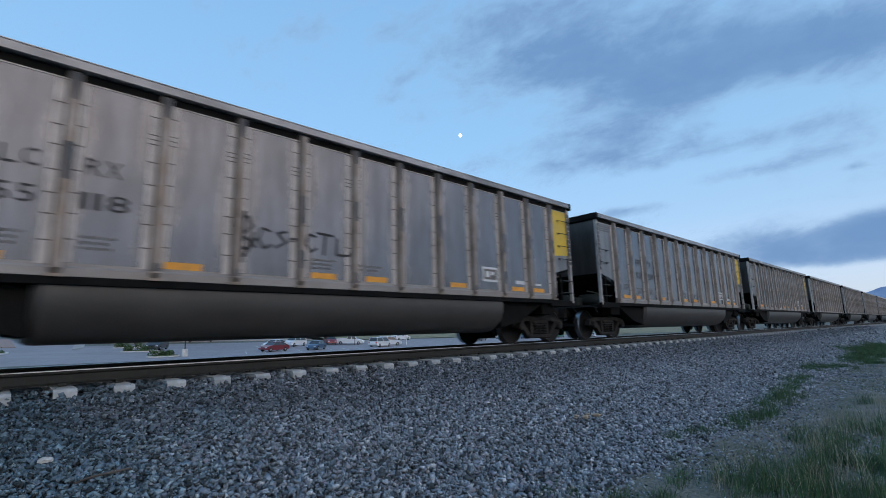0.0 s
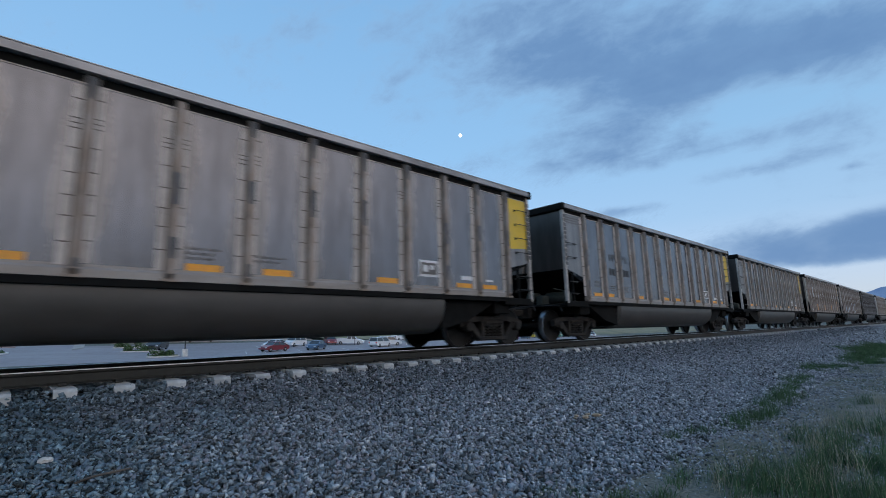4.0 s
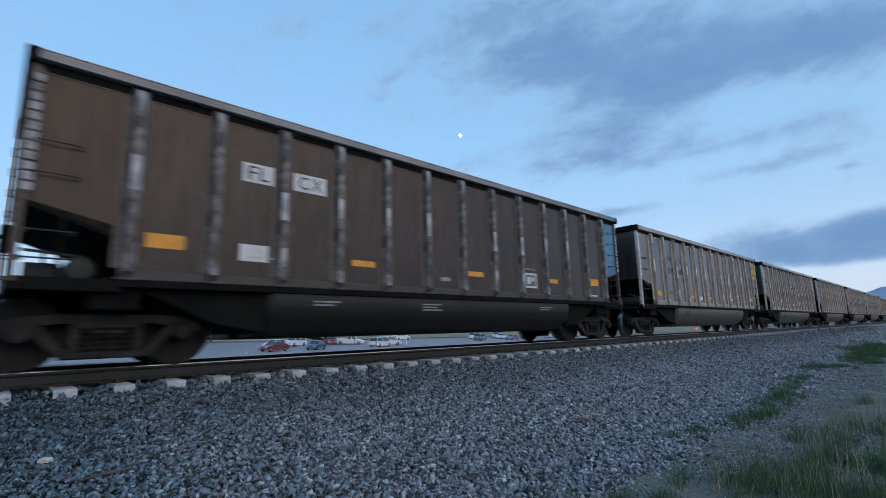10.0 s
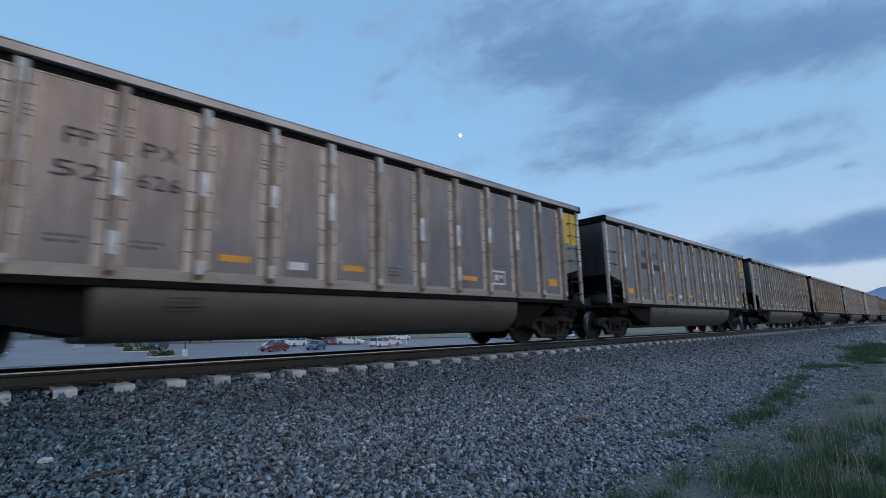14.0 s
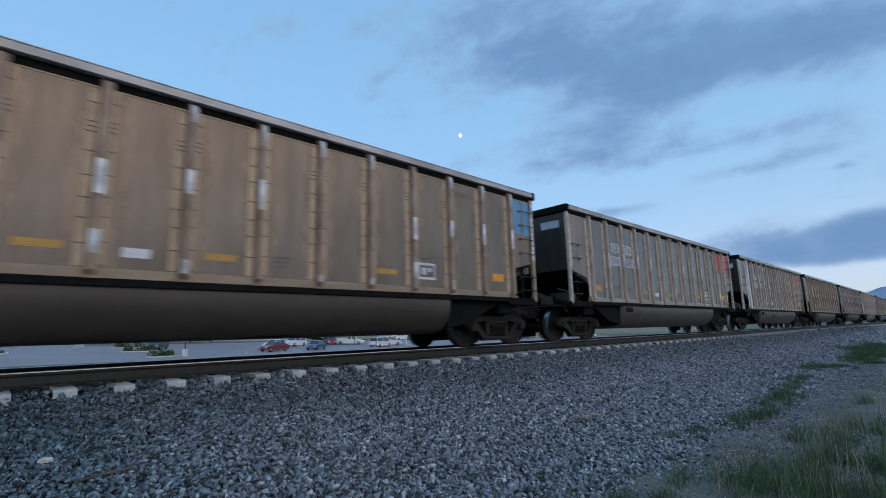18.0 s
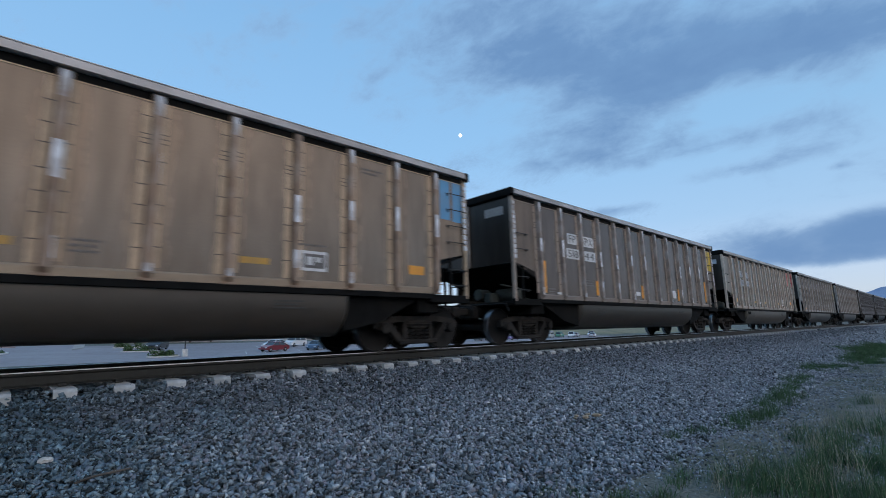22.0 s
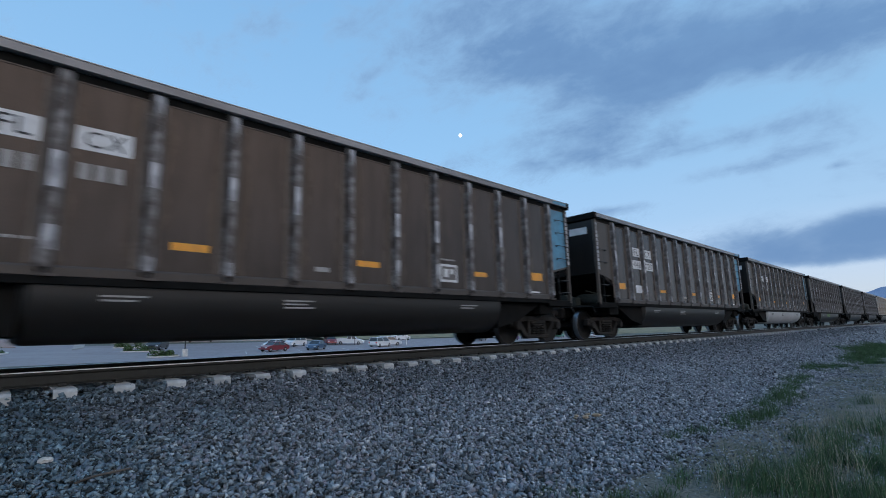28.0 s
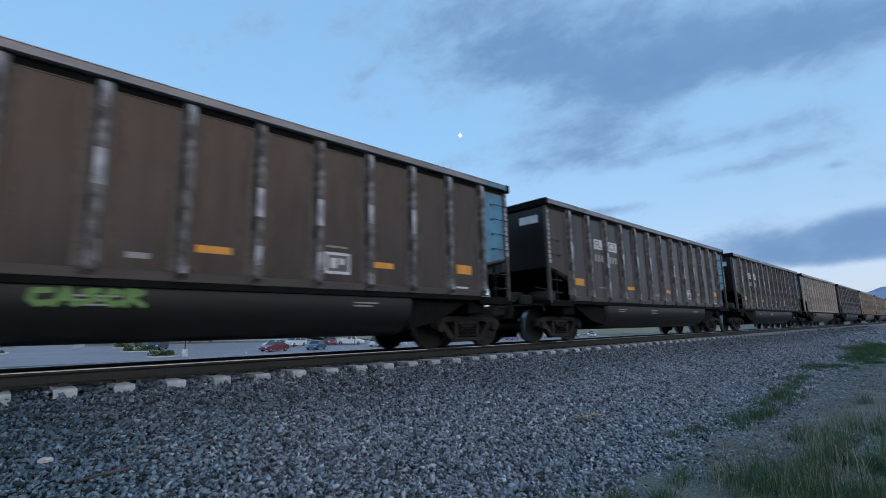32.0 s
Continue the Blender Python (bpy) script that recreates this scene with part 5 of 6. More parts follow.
for k, (style, panel, mark, num, extras) in ROSTER.items():
    at = pose(car_x(k), DC, 0)
    if style not in TEMPLATE:
        TEMPLATE[style] = build_car(style)
        CARS[k] = TEMPLATE[style]
        CARS[k].matrix_basis = at
    else:
        CARS[k] = copy_thing(TEMPLATE[style], at)
        WHEELSETS += [o for o in CARS[k].children_recursive if o.name.startswith("wheelset")]
for k, (style, panel, mark, num, extras) in ROSTER.items():
    dress(CARS[k], style, panel, mark, num, extras)
    tagged(CARS[k], "%s coal gondola with a %s end panel%s" % (NAMES[style], panel[0], " and graffiti" if "graffiti" in extras or "tag" in extras else ""))


# ---- far background ----
SETTLED = set(bpy.data.objects)
moon = thing("moon", "small pale full moon in the evening sky", "moon", kind="structure", shape=s, material=MOON, smooth=True, at=pose(654.8, 653.8, 379.6))
LOT_Z = -3.9
ASPHALT = mat("asphalt", (0.27, 0.232, 0.235), 0.7, 0, var=.2, scale=1.5, dirt=(.36, .32, .315), dirt_amt=.7, dirt_scale=.12, spec=.4)
KERB = mat("kerb_concrete", (0.62, 0.60, 0.57), 0.9, 0, var=.15, scale=3)
PAVING = mat("pale_paving", (0.40, 0.36, 0.33), 0.9, 0, var=.15, scale=1.2)
BRICK_PAVING = mat("reddish_paving", (0.36, 0.24, 0.20), 0.9, 0, var=.2, scale=2)
LINE = mat("white_road_paint", (0.62, 0.62, 0.6), 0.8, 0, var=.15, scale=3)
LAWN = mat("lawn", (0.07, 0.115, 0.04), 0.95, 0, var=.4, scale=5, bump=.4)
DRYGRASS = mat("dry_grass_bank", (0.27, 0.235, 0.14), 0.95, 0, var=.4, scale=.6, dirt=(.12, .14, .07), dirt_amt=.7, dirt_scale=.15, bump=.5)
LEAF = mat("green_leaves", (0.055, 0.10, 0.03), 0.8, 0, var=.3, scale=2, island=.45)
LEAF_DARK = mat("dark_pine_needles", (0.03, 0.05, 0.025), 0.85, 0, var=.3, scale=2, island=.4)
BARK = mat("bark", (0.11, 0.085, 0.065), 0.9, 0, var=.3, scale=6, bump=.4)
POLE = mat("galvanised_pole", (0.42, 0.44, 0.47), 0.5, 0.4, var=.12, scale=3)
POLE_DARK = mat("dark_pole", (0.03, 0.03, 0.03), 0.6, 0.2)
STUCCO = mat("stucco_wall", (0.42, 0.36, 0.29), 0.9, 0, var=.1, scale=2)
ROOF = mat("grey_roof", (0.17, 0.16, 0.165), 0.85, 0, var=.2, scale=2, bump=.2)
GLASS = mat("dark_window_glass", (0.03, 0.035, 0.04), 0.12, 0, var=.05, spec=.8)
TYRE = mat("tyre", (0.02, 0.02, 0.02), 0.85)
RIM = mat("alloy_rim", (0.4, 0.4, 0.42), 0.35, 0.9)
LAMP_RED = mat("red_tail_lamp", (0.45, 0.02, 0.02), 0.3)
LAMP_CLEAR = mat("clear_headlamp", (0.7, 0.72, 0.75), 0.2)
ROCK = mat("rock_face", (0.46, 0.40, 0.37), 0.95, 0, var=.3, scale=.05, dirt=(.14, .14, .10), dirt_amt=.6, dirt_scale=.02)
# woodland green lightened, with distance haze mixed into the colour
WOODLAND = mat("hazed_wooded_slope", (0.095, 0.11, 0.09), 0.95, 0, var=.4, scale=.06, dirt=(.19, .175, .15), dirt_amt=.5, dirt_scale=.02)

s = Shape()
s.box(-60, 170, 63, 104, LOT_Z - .3, LOT_Z + .02)
parking_lot = thing("parking_lot", "worn grey asphalt parking lot", "parking lot", kind="structure", shape=s, material=ASPHALT)
s = Shape()
s.box(2.9, 11.2, 104.02, 420, LOT_Z - .3, LOT_Z + .016)
tagged(new("road", s.mesh("road", ASPHALT)), "grey asphalt side road", "road", kind="structure")
s = Shape()
for i in range(26):
    x = 26 + i * 2.75
    s.prism([(x, 68), (x + .12, 68), (x + 1.9, 73), (x + 1.78, 73)], "z", LOT_Z + .02, LOT_Z + .026)
    s.prism([(x + 8, 84), (x + 8.12, 84), (x + 9.9, 89), (x + 9.78, 89)], "z", LOT_Z + .02, LOT_Z + .026)
tagged(part("stall_lines", s, LINE, parking_lot, "faded white stall lines"), kind="stuff")
s = Shape()
s.box(13.6, 60, 113, 118, LOT_Z - .2, LOT_Z + .15, .03)
tagged(new("pavement", s.mesh("pavement", PAVING)), "pale concrete pavement along the lot", "pavement", kind="structure")
s = Shape()
s.box(-6, 2.88, 104.02, 170, LOT_Z - .2, LOT_Z + .12, .03)
tagged(new("pavement", s.mesh("pavement", BRICK_PAVING)), "reddish brick pavement beside the road", "pavement", kind="structure")

s = Shape()
s.prism([(8.8, 90.5), (11.0, 97), (13.2, 116), (13.2, 148), (11.22, 148), (11.22, 112)], "z", LOT_Z - .1, LOT_Z + .17)
tagged(new("pavement", s.mesh("pavement", PAVING)), "pale kerbed pavement corner between road and lot", "pavement", kind="structure")


def bank(name, material, label):
    xs, ys = np.arange(60, 420, 6.0), np.arange(104.2, 150, 3.0)
    me = grid_sheet(name, xs, ys, lambda x, y: LOT_Z + .1 + 2.3 * min(1, (y - 104) / 24) + .35 * noise.noise(Vector((x * .12, y * .2, 2))), material)
    return tagged(new(name, me), label, "bank", kind="structure")


bank("grass_bank", DRYGRASS, "dry yellow grass bank behind the lot")


def island(x, y, rx, ry, turn):
    """A kerbed planting island with low shrubs."""
    isl = thing("planting_island", "kerbed planting island with low green shrubs", "traffic island", "planting islands", at=pose(x, y, LOT_Z + .02, 0, 0, turn))
    ring = [(rx * math.cos(radians(a)), ry * math.sin(radians(a))) for a in range(0, 360, 20)]
    s = Shape()
    s.prism(ring, "z", -.05, .15)
    part("kerb", s, KERB, isl)
    s = Shape()
    s.prism([(.9 * a, .88 * b) for a, b in ring], "z", .1, .2)
    part("soil_bed", s, LAWN, isl)
    rng = random.Random(int(x * 10))
    s = Shape()
    leaf_ball(s, rng, [(rng.uniform(-.75, .75) * rx, rng.uniform(-.6, .6) * ry, .45, rng.uniform(.35, .6)) for _ in range(12)], 42, .13)
    tagged(part("shrubs", s, LEAF, isl), kind="stuff")
    return isl


def leaf_ball(s, rng, clumps, per, size):
    """Small leaf pieces scattered through uneven clumps (x, y, z, radius)."""
    for cx, cy, cz, r in clumps:
        for _ in range(per):
            d = Vector((rng.gauss(0, 1), rng.gauss(0, 1), rng.gauss(0, 1))).normalized() * r * rng.uniform(.55, 1.08)
            n = Vector((rng.gauss(0, 1), rng.gauss(0, 1), rng.gauss(0, 1) + .6)).normalized()
            u = n.orthogonal().normalized() * size * rng.uniform(.6, 1.3)
            w = n.cross(u) * rng.uniform(.5, .8)
            c = Vector((cx, cy, cz)) + Vector((d.x, d.y, d.z * .8))
            s.add([c - u, c + w, c + u, c - w], [(0, 1, 2, 3)])


def build_tree(h, seed, spread=.42, conifer=False):
    rng = random.Random(seed)
    tree = thing("tree", "leafy green tree behind the lot" if not conifer else "dark pine tree", "tree", "trees behind the lot")
    s = Shape()
    s.tube([(0, 0, -.2), (.02 * h, 0, h * .2), (0, .02 * h, h * .5), (.01 * h, 0, h * .85)], [h * .028, h * .022, h * .014, h * .004], 8)
    limbs, clumps = [], []
    for i in range(11):
        a, z = rng.uniform(0, 6.28), h * (.25 + .06 * i)
        r = h * spread * (1 - .55 * i / 11) * rng.uniform(.7, 1.1)
        tip = Vector((math.cos(a) * r, math.sin(a) * r, z + r * .45))
        s.tube([(0, 0, z), tuple(Vector((0, 0, z)).lerp(tip, .5) + Vector((0, 0, .03 * h))), tuple(tip)], [h * .011, h * .007, h * .003], 5)
        clumps.append((tip.x, tip.y, tip.z, h * .12 * rng.uniform(.8, 1.3)))
        clumps.append((tip.x * .55, tip.y * .55, tip.z * .98, h * .12 * rng.uniform(.8, 1.2)))
    clumps.append((0, 0, h * .93, h * .1))
    part("trunk", s, BARK, tree)
    s = Shape()
    leaf_ball(s, rng, clumps, 48, h * .035)
    part("crown", s, LEAF_DARK if conifer else LEAF, tree)
    return tree


TREE_A, TREE_B = build_tree(9.0, 5), build_tree(7.0, 9, .5)
TREE_A.matrix_basis, TREE_B.matrix_basis = pose(25.5, 109.5, LOT_Z + .1), pose(20.5, 110.5, LOT_Z + .1, 0, 0, 40)
for i, (x, y, k, t) in enumerate(((30.5, 111, 0, 30), (35, 112, 1, 70), (17.5, 130, 1, 10), (22, 134, 0, 200), (28, 132, 1, 120), (38, 118, 0, 150), (44, 121, 1, 80), (22, 190, 0, 300),
                                  (18, 205, 1, 160), (33, 128, 0, 20), (50, 124, 0, 99), (58, 127, 1, 200), (66, 132, 0, 260), (78, 140, 1, 10), (92, 143, 0, 70))):
    copy_thing((TREE_A, TREE_B)[k], pose(x, y, ground_z(x, y) + .05, 0, 0, t))
BUSH = build_tree(5.2, 31, .5)
BUSH.matrix_basis = pose(17.2, 121.6, LOT_Z - .9)
for i in range(13):
    copy_thing(BUSH, pose(19.2 + i * 2.3, 121.8 + 1.2 * math.sin(i * 2.1), LOT_Z - 1.2 + .5 * math.sin(i * 1.3), 0, 0, 77 * i))
for i in range(7):
    copy_thing(BUSH, pose(15.4 + i * 1.9, 123 + 1.0 * math.sin(i * 1.7), LOT_Z - 1.2, 0, 0, 51 * i))
island(16.6, 94.4, 2.3, .9, 10)
island(15.8, 81.6, 2.3, 1.0, -5)
island(15.9, 68.4, 1.9, .9, 5)
island(-1.6, 87.0, 3.4, 3.6, 0)


def lamp_post(x, y, z, top, arm, r, material, label, base=True):
    p = thing("lamp_post", label, "lamp post", at=pose(x, y, z))
    h = top - z
    s = Shape()
    s.tube([(0, 0, 0), (0, 0, h * .5), (0, 0, h)], [r, r * .85, r * .6], 10)
    part("pole", s, material, p)
    s = Shape()
    s.tube([(0, 0, h - .03), (.12, -.02, h + .06), (arm * .6, -.1, h + .05), (arm, -.15, h - .05)], [r * .6, r * .55, r * .45, r * .4], 8)
    part("arm", s, material, p)
    s = Shape()
    s.lathe([(-.16, .03), (-.12, .13), (.10, .12), (.2, .05), (.22, .01)], (arm, -.15, h - .12), "z", 12)
    part("lamp_head", s, POLE_DARK if arm < .7 else material, p)
    if base:
        s = Shape()
        s.lathe([(-.3, .34), (.86, .34), (.92, .3)], (0, 0, 0), "z", 16)
        part("concrete_base", s, KERB, p, "white painted concrete base")
    return p


lamp_post(-0.02, 24.0, ground_z(0, 24) - .6, 8.42, .38, .115, POLE, "tall galvanised street lamp post", False)
lamp_post(18.1, 67.6, LOT_Z + .02, 1.6, .5, .07, POLE_DARK, "black lamp post on a white concrete base")
lamp_post(52.6, 82.0, LOT_Z + .02, 1.2, .5, .06, POLE_DARK, "slim black lamp post in the lot", False)

# sign boards
sign = thing("road_sign", "blank white sign board on a thin post", "sign", at=pose(14.4, 132.6, LOT_Z))
s = Shape()
s.box(-.07, .07, -.06, .06, -.2, 6.2, .01)
part("post", s, POLE, sign)
s = Shape()
s.box(-2.3, 2.2, -.05, .05, 5.6, 6.9, .02)
part("board", s, WHITE, sign)
sign = thing("post_sign", "small white sign on a white post", "sign", at=pose(60.5, 75.5, LOT_Z + .02))
s = Shape()
s.box(-.07, .07, -.05, .05, 0, 2.3, .01)
part("post", s, WHITE, sign)
s = Shape()
s.box(-.3, .3, -.08, -.05, 1.5, 2.4, .01)
part("board", s, WHITE, sign)
banner = thing("banner_sign", "narrow white banner on a pole", "sign", at=pose(20.8, 118, LOT_Z))
s = Shape()
s.tube([(0, 0, -.1), (0, 0, 4.0)], .05, 8)
part("pole", s, POLE_DARK, banner)
s = Shape()
s.box(.05, .65, -.02, .02, 1.6, 3.8, .005)
part("board", s, WHITE, banner)


# parked vehicles
def paint(name, c):
    return mat("paint_" + name, c, 0.3, 0.1, var=.05, spec=.6)


PAINTS = {"white": paint("white", (.72, .73, .74)), "red": paint("red", (.20, .022, .03)), "blue": paint("blue", (.06, .11, .19)), "black": paint("black", (.02, .02, .022)),
          "grey": paint("grey", (.22, .23, .25)), "silver": paint("silver", (.5, .51, .53)), "yellow": paint("yellow", (.65, .5, .05)), "purple": paint("purple", (.28, .16, .36)), "green": paint("green", (.1, .3, .2))}
FORMS = {
    "sedan": (4.6, 1.78, .62, .95, 1.42, (.26, .40, .72, .90)),
    "suv": (4.7, 1.88, .70, 1.10, 1.72, (.20, .34, .90, .97)),
    "minivan": (4.9, 1.95, .62, 1.05, 1.75, (.12, .32, .93, .985)),
    "pickup": (5.6, 1.95, .75, 1.12, 1.82, (.24, .36, .56, .60)),
    "van": (5.4, 2.0, .70, 1.2, 2.1, (.08, .24, .97, .995)),
}


def build_vehicle(form, color):
    L, W, low, belt, top, (a, b, c, d) = FORMS[form]
    names = {"sedan": "car", "suv": "car", "minivan": "minivan", "pickup": "pickup_truck", "van": "van"}
    v = thing(names[form], "parked %s %s in the lot" % (color, form), names[form].replace("_", " "), "parked vehicles")
    hw = W / 2
    s = Shape()
    body = [(0, .38), (.02 * L, belt * .62), (.06 * L, belt * .80), (a * L, belt), (d * L, belt), (.985 * L, belt * .93), (L, belt * .6), (.99 * L, .34), (.9 * L, .25), (.1 * L, .25)]
    secs = ((-hw, .97), (-hw * .96, 1.0), (hw * .96, 1.0), (hw, .97))
    n = len(body)
    vs, fs = [], []
    for y, k in secs:
        vs += [(L / 2 + (x - L / 2) * k, y, z) for x, z in body]
    for i in range(3):
        for j in range(n):
            fs.append((i * n + j, i * n + (j + 1) % n, (i + 1) * n + (j + 1) % n, (i + 1) * n + j))
    fs += [tuple(range(n)), tuple(range(3 * n, 4 * n))]
    s.add(vs, fs)
    if form == "pickup":
        s.box(.62 * L, .97 * L, -hw * .95, -hw * .85, belt - .02, belt + .06)
        s.box(.62 * L, .97 * L, hw * .85, hw * .95, belt - .02, belt + .06)
    part("body", s, PAINTS[color], v)
    lo = [Vector((x, y, belt - .01)) for x, y in ((a * L, -hw * .93), (d * L, -hw * .93), (d * L, hw * .93), (a * L, hw * .93))]
    hi = [Vector((x, y, top - .05)) for x, y in ((b * L, -hw * .76), (c * L, -hw * .76), (c * L, hw * .76), (b * L, hw * .76))]
    mid = sum(lo + hi, Vector()) / 8
    for i, pane in enumerate(("side_window", "rear_window", "side_window", "windscreen")):
        j = (i + 1) % 4
        face = [lo[i], lo[j], hi[j], hi[i]]
        s = Shape()
        s.add(face + [p + (mid - p) * .06 for p in face], [(0, 1, 2, 3), (7, 6, 5, 4), (0, 4, 5, 1), (1, 5, 6, 2), (2, 6, 7, 3), (3, 7, 4, 0)])
        part(pane, s, GLASS, v, "dark tinted glass")
    s = Shape()
    s.box(b * L - .03, c * L + .03, -hw * .78, hw * .78, top - .055, top, .02)
    for x0, x1 in ((a, b), (d, c)):
        for e in (-1, 1):
            s.tube([(x0 * L, e * hw * .94, belt - .02), (x1 * L, e * hw * .77, top - .05)], .045, 5)
    for e in (-1, 1):
        x0, x1 = (a + d) / 2, (b + c) / 2
        s.tube([(x0 * L, e * hw * .945, belt - .02), (x1 * L, e * hw * .775, top - .05)], .05, 5)
    part("roof", s, PAINTS[color], v)
    for x in (.18 * L, .81 * L):
        for e in (-1, 1):
            s = Shape()
            s.lathe([(-.11, .2), (-.11, .31), (-.08, .335), (.08, .335), (.11, .31), (.11, .2)], (0, 0, 0), "y", 16)
            w = part("wheel", s, TYRE, v, at=Matrix.Translation((x, e * (hw - .1), .335)))
            s = Shape()
            s.lathe([(-.115, .05), (-.118, .12), (-.10, .205), (.10, .205), (.118, .12), (.115, .05)], (0, 0, 0), "y", 12)
            part("rim", s, RIM, w)
    for e in (-1, 1):
        s = Shape()
        s.box(-.005, .1, e * hw * .7 - .16, e * hw * .7 + .16, belt * .58, belt * .74, .02)
        part("headlamp", s, LAMP_CLEAR, v)
        s = Shape()
        s.box(L - .1, L + .005, e * hw * .78 - .12, e * hw * .78 + .12, belt * .66, belt * .88, .02)
        part("tail_lamp", s, LAMP_RED, v)
    return v


FLEET = (("sedan", "red", 31.5, 71.4, 20), ("sedan", "blue", 38.8, 71.9, 40), ("suv", "red", 49.6, 86.4, 70), ("pickup", "white", 53.0, 84.4, 140), ("minivan", "white", 52.6, 73.4, 200), ("suv", "white", 57.4, 77.0, 150),
         ("pickup", "white", 76.6, 98.0, 190), ("suv", "grey", 92, 84.5, 200), ("suv", "white", 118, 101, 200), ("sedan", "purple", 102.4, 82.4, 10), ("van", "yellow", 124.2, 91.4, 200), ("van", "silver", 129, 89, 20),
         ("suv", "green", 135, 89, 200), ("minivan", "white", 141, 88.5, 30), ("sedan", "silver", 148, 91, 200), ("suv", "black", 18.9, 85.6, 60), ("sedan", "grey", 8.4, 153, 5), ("sedan", "white", 35.6, 80.5, 25), ("suv", "white", 41, 84, 28),
         ("suv", "silver", 112, 96, 25), ("sedan", "white", 108, 91, 20), ("suv", "white", 99, 93, 200), ("suv", "blue", 115.6, 88, 25), ("sedan", "white", 154, 88, 200), ("pickup", "white", 160, 92, 20))
_made = {}
for form, color, x, y, turn in FLEET:
    z = LOT_Z + .02 if y < 105 else max(LOT_Z + .02, ground_z(x, y) + .02)
    at = pose(x, y, z, 0, 0, turn) @ Matrix.Translation((-FORMS[form][0] / 2, 0, 0))
    if (form, color) in _made:
        copy_thing(_made[form, color], at)
    else:
        _made[form, color] = build_vehicle(form, color)
        _made[form, color].matrix_basis = at


# building with a hipped roof behind the trees
def building(x0, x1, y0, y1, z0, eave, ridge, label, floors=2):
    b = thing("building", label, "building", at=pose(x0, y0, z0))
    w, dp, h = x1 - x0, y1 - y0, eave - z0
    s = Shape()
    s.box(0, w, 0, .3, 0, h)
    s.box(0, w, dp - .3, dp, 0, h)
    s.box(0, .3, .302, dp - .302, 0, h)
    s.box(w - .3, w, .302, dp - .302, 0, h)
    part("wall", s, STUCCO, b)
    s = Shape()
    r = ridge - z0
    m = min(w, dp) * .45
    vs = [(-.6, -.6, h), (w + .6, -.6, h), (w + .6, dp + .6, h), (-.6, dp + .6, h), (m, dp / 2, r), (w - m, dp / 2, r), (-.6, -.6, h - .2), (w + .6, -.6, h - .2), (w + .6, dp + .6, h - .2), (-.6, dp + .6, h - .2)]
    s.add(vs, [(0, 1, 5, 4), (1, 2, 5), (2, 3, 4, 5), (3, 0, 4), (0, 1, 7, 6), (1, 2, 8, 7), (2, 3, 9, 8), (3, 0, 6, 9), (6, 7, 8, 9)])
    part("roof", s, ROOF, b)
    win = Shape()
    win.box(-.55, .55, -.05, .02, 0, 1.3)
    wm = win.mesh("window", GLASS)
    fr = Shape()
    for q in ((-.65, -.55, -.08, .03, -.1, 1.4), (.55, .65, -.08, .03, -.1, 1.4), (-.55, .55, -.08, .03, -.1, 0), (-.55, .55, -.08, .03, 1.3, 1.4)):
        fr.box(*q)
    fm = fr.mesh("window_frame", KERB)
    for f in range(floors):
        for i in range(int(w // 3)):
            o = part("window", wm, None, b, at=Matrix.Translation((1.6 + i * 3, -.0, 1.0 + f * h / floors)))
            part("window_frame", fm, None, o)
    return b


building(22, 45, 128, 142, LOT_Z, 7.9, 10.3, "large beige building with a hipped grey roof")
building(14.5, 33, 150, 160, LOT_Z, 6.8, 9.6, "low beige building with a grey roof", 1)
building(8.6, 14.4, 206, 216, ground_z(0, 210), 3.4, 5.4, "small pale building beside the road", 2)

# far crossing signal with lit red lamps
sig = thing("crossing_signal", "railway crossing signal mast with lit red lamps", "signal", at=pose(142, 49.4, ground_z(0, 49)))
s = Shape()
s.tube([(0, 0, -.1), (0, 0, 4.0)], .07, 8)
part("mast", s, POLE, sig)
RED_GLOW = mat("lit_red_lamp", (1.0, .06, .05), .4, emit=5.0)
for z in (4.0 - ground_z(0, 49) * 0 - .8, 4.0 - 2.4):
    s = Shape()
    s.lathe([(-.05, .02), (-.04, .2), (.04, .2), (.05, .02)], (-.1, -.1, z), "x", 14)
    part("red_lamp", s, RED_GLOW, sig, "lit red lamp")


# wooded hill with a rock butte, and the mountain far along the line
def ridge(name, x0, x1, y, fun, depth, material, label, n=120, kind="structure"):
    s = Shape()
    vs, fs = [], []
    for i in range(n + 1):
        x = x0 + (x1 - x0) * i / n
        h = fun(x)
        for k, (f, g) in enumerate(((0, 0), (.35, .55), (.7, .9), (1.0, 1.0), (1.6, .6), (2.4, 0))):
            j = noise.noise(Vector((x * .02, k * 1.7, y))) * .12 * (1 if 0 < k < 5 else 0)
            vs.append((x, y + depth * (f + j), -6 + (h + 6) * max(0, g + j * .5)))
    for i in range(n):
        for k in range(5):
            fs.append((i * 6 + k, (i + 1) * 6 + k, (i + 1) * 6 + k + 1, i * 6 + k + 1))
    s.add(vs, fs)
    return thing(name, label, name.split("_")[-1], kind=kind, shape=s, material=material)


def hill_h(x):
    return 46 + 9 * noise.noise(Vector((x * .006, 0, 0))) + 2.5 * noise.noise(Vector((x * .05, 3, 0))) - .014 * max(0, x - 60) ** 1.12


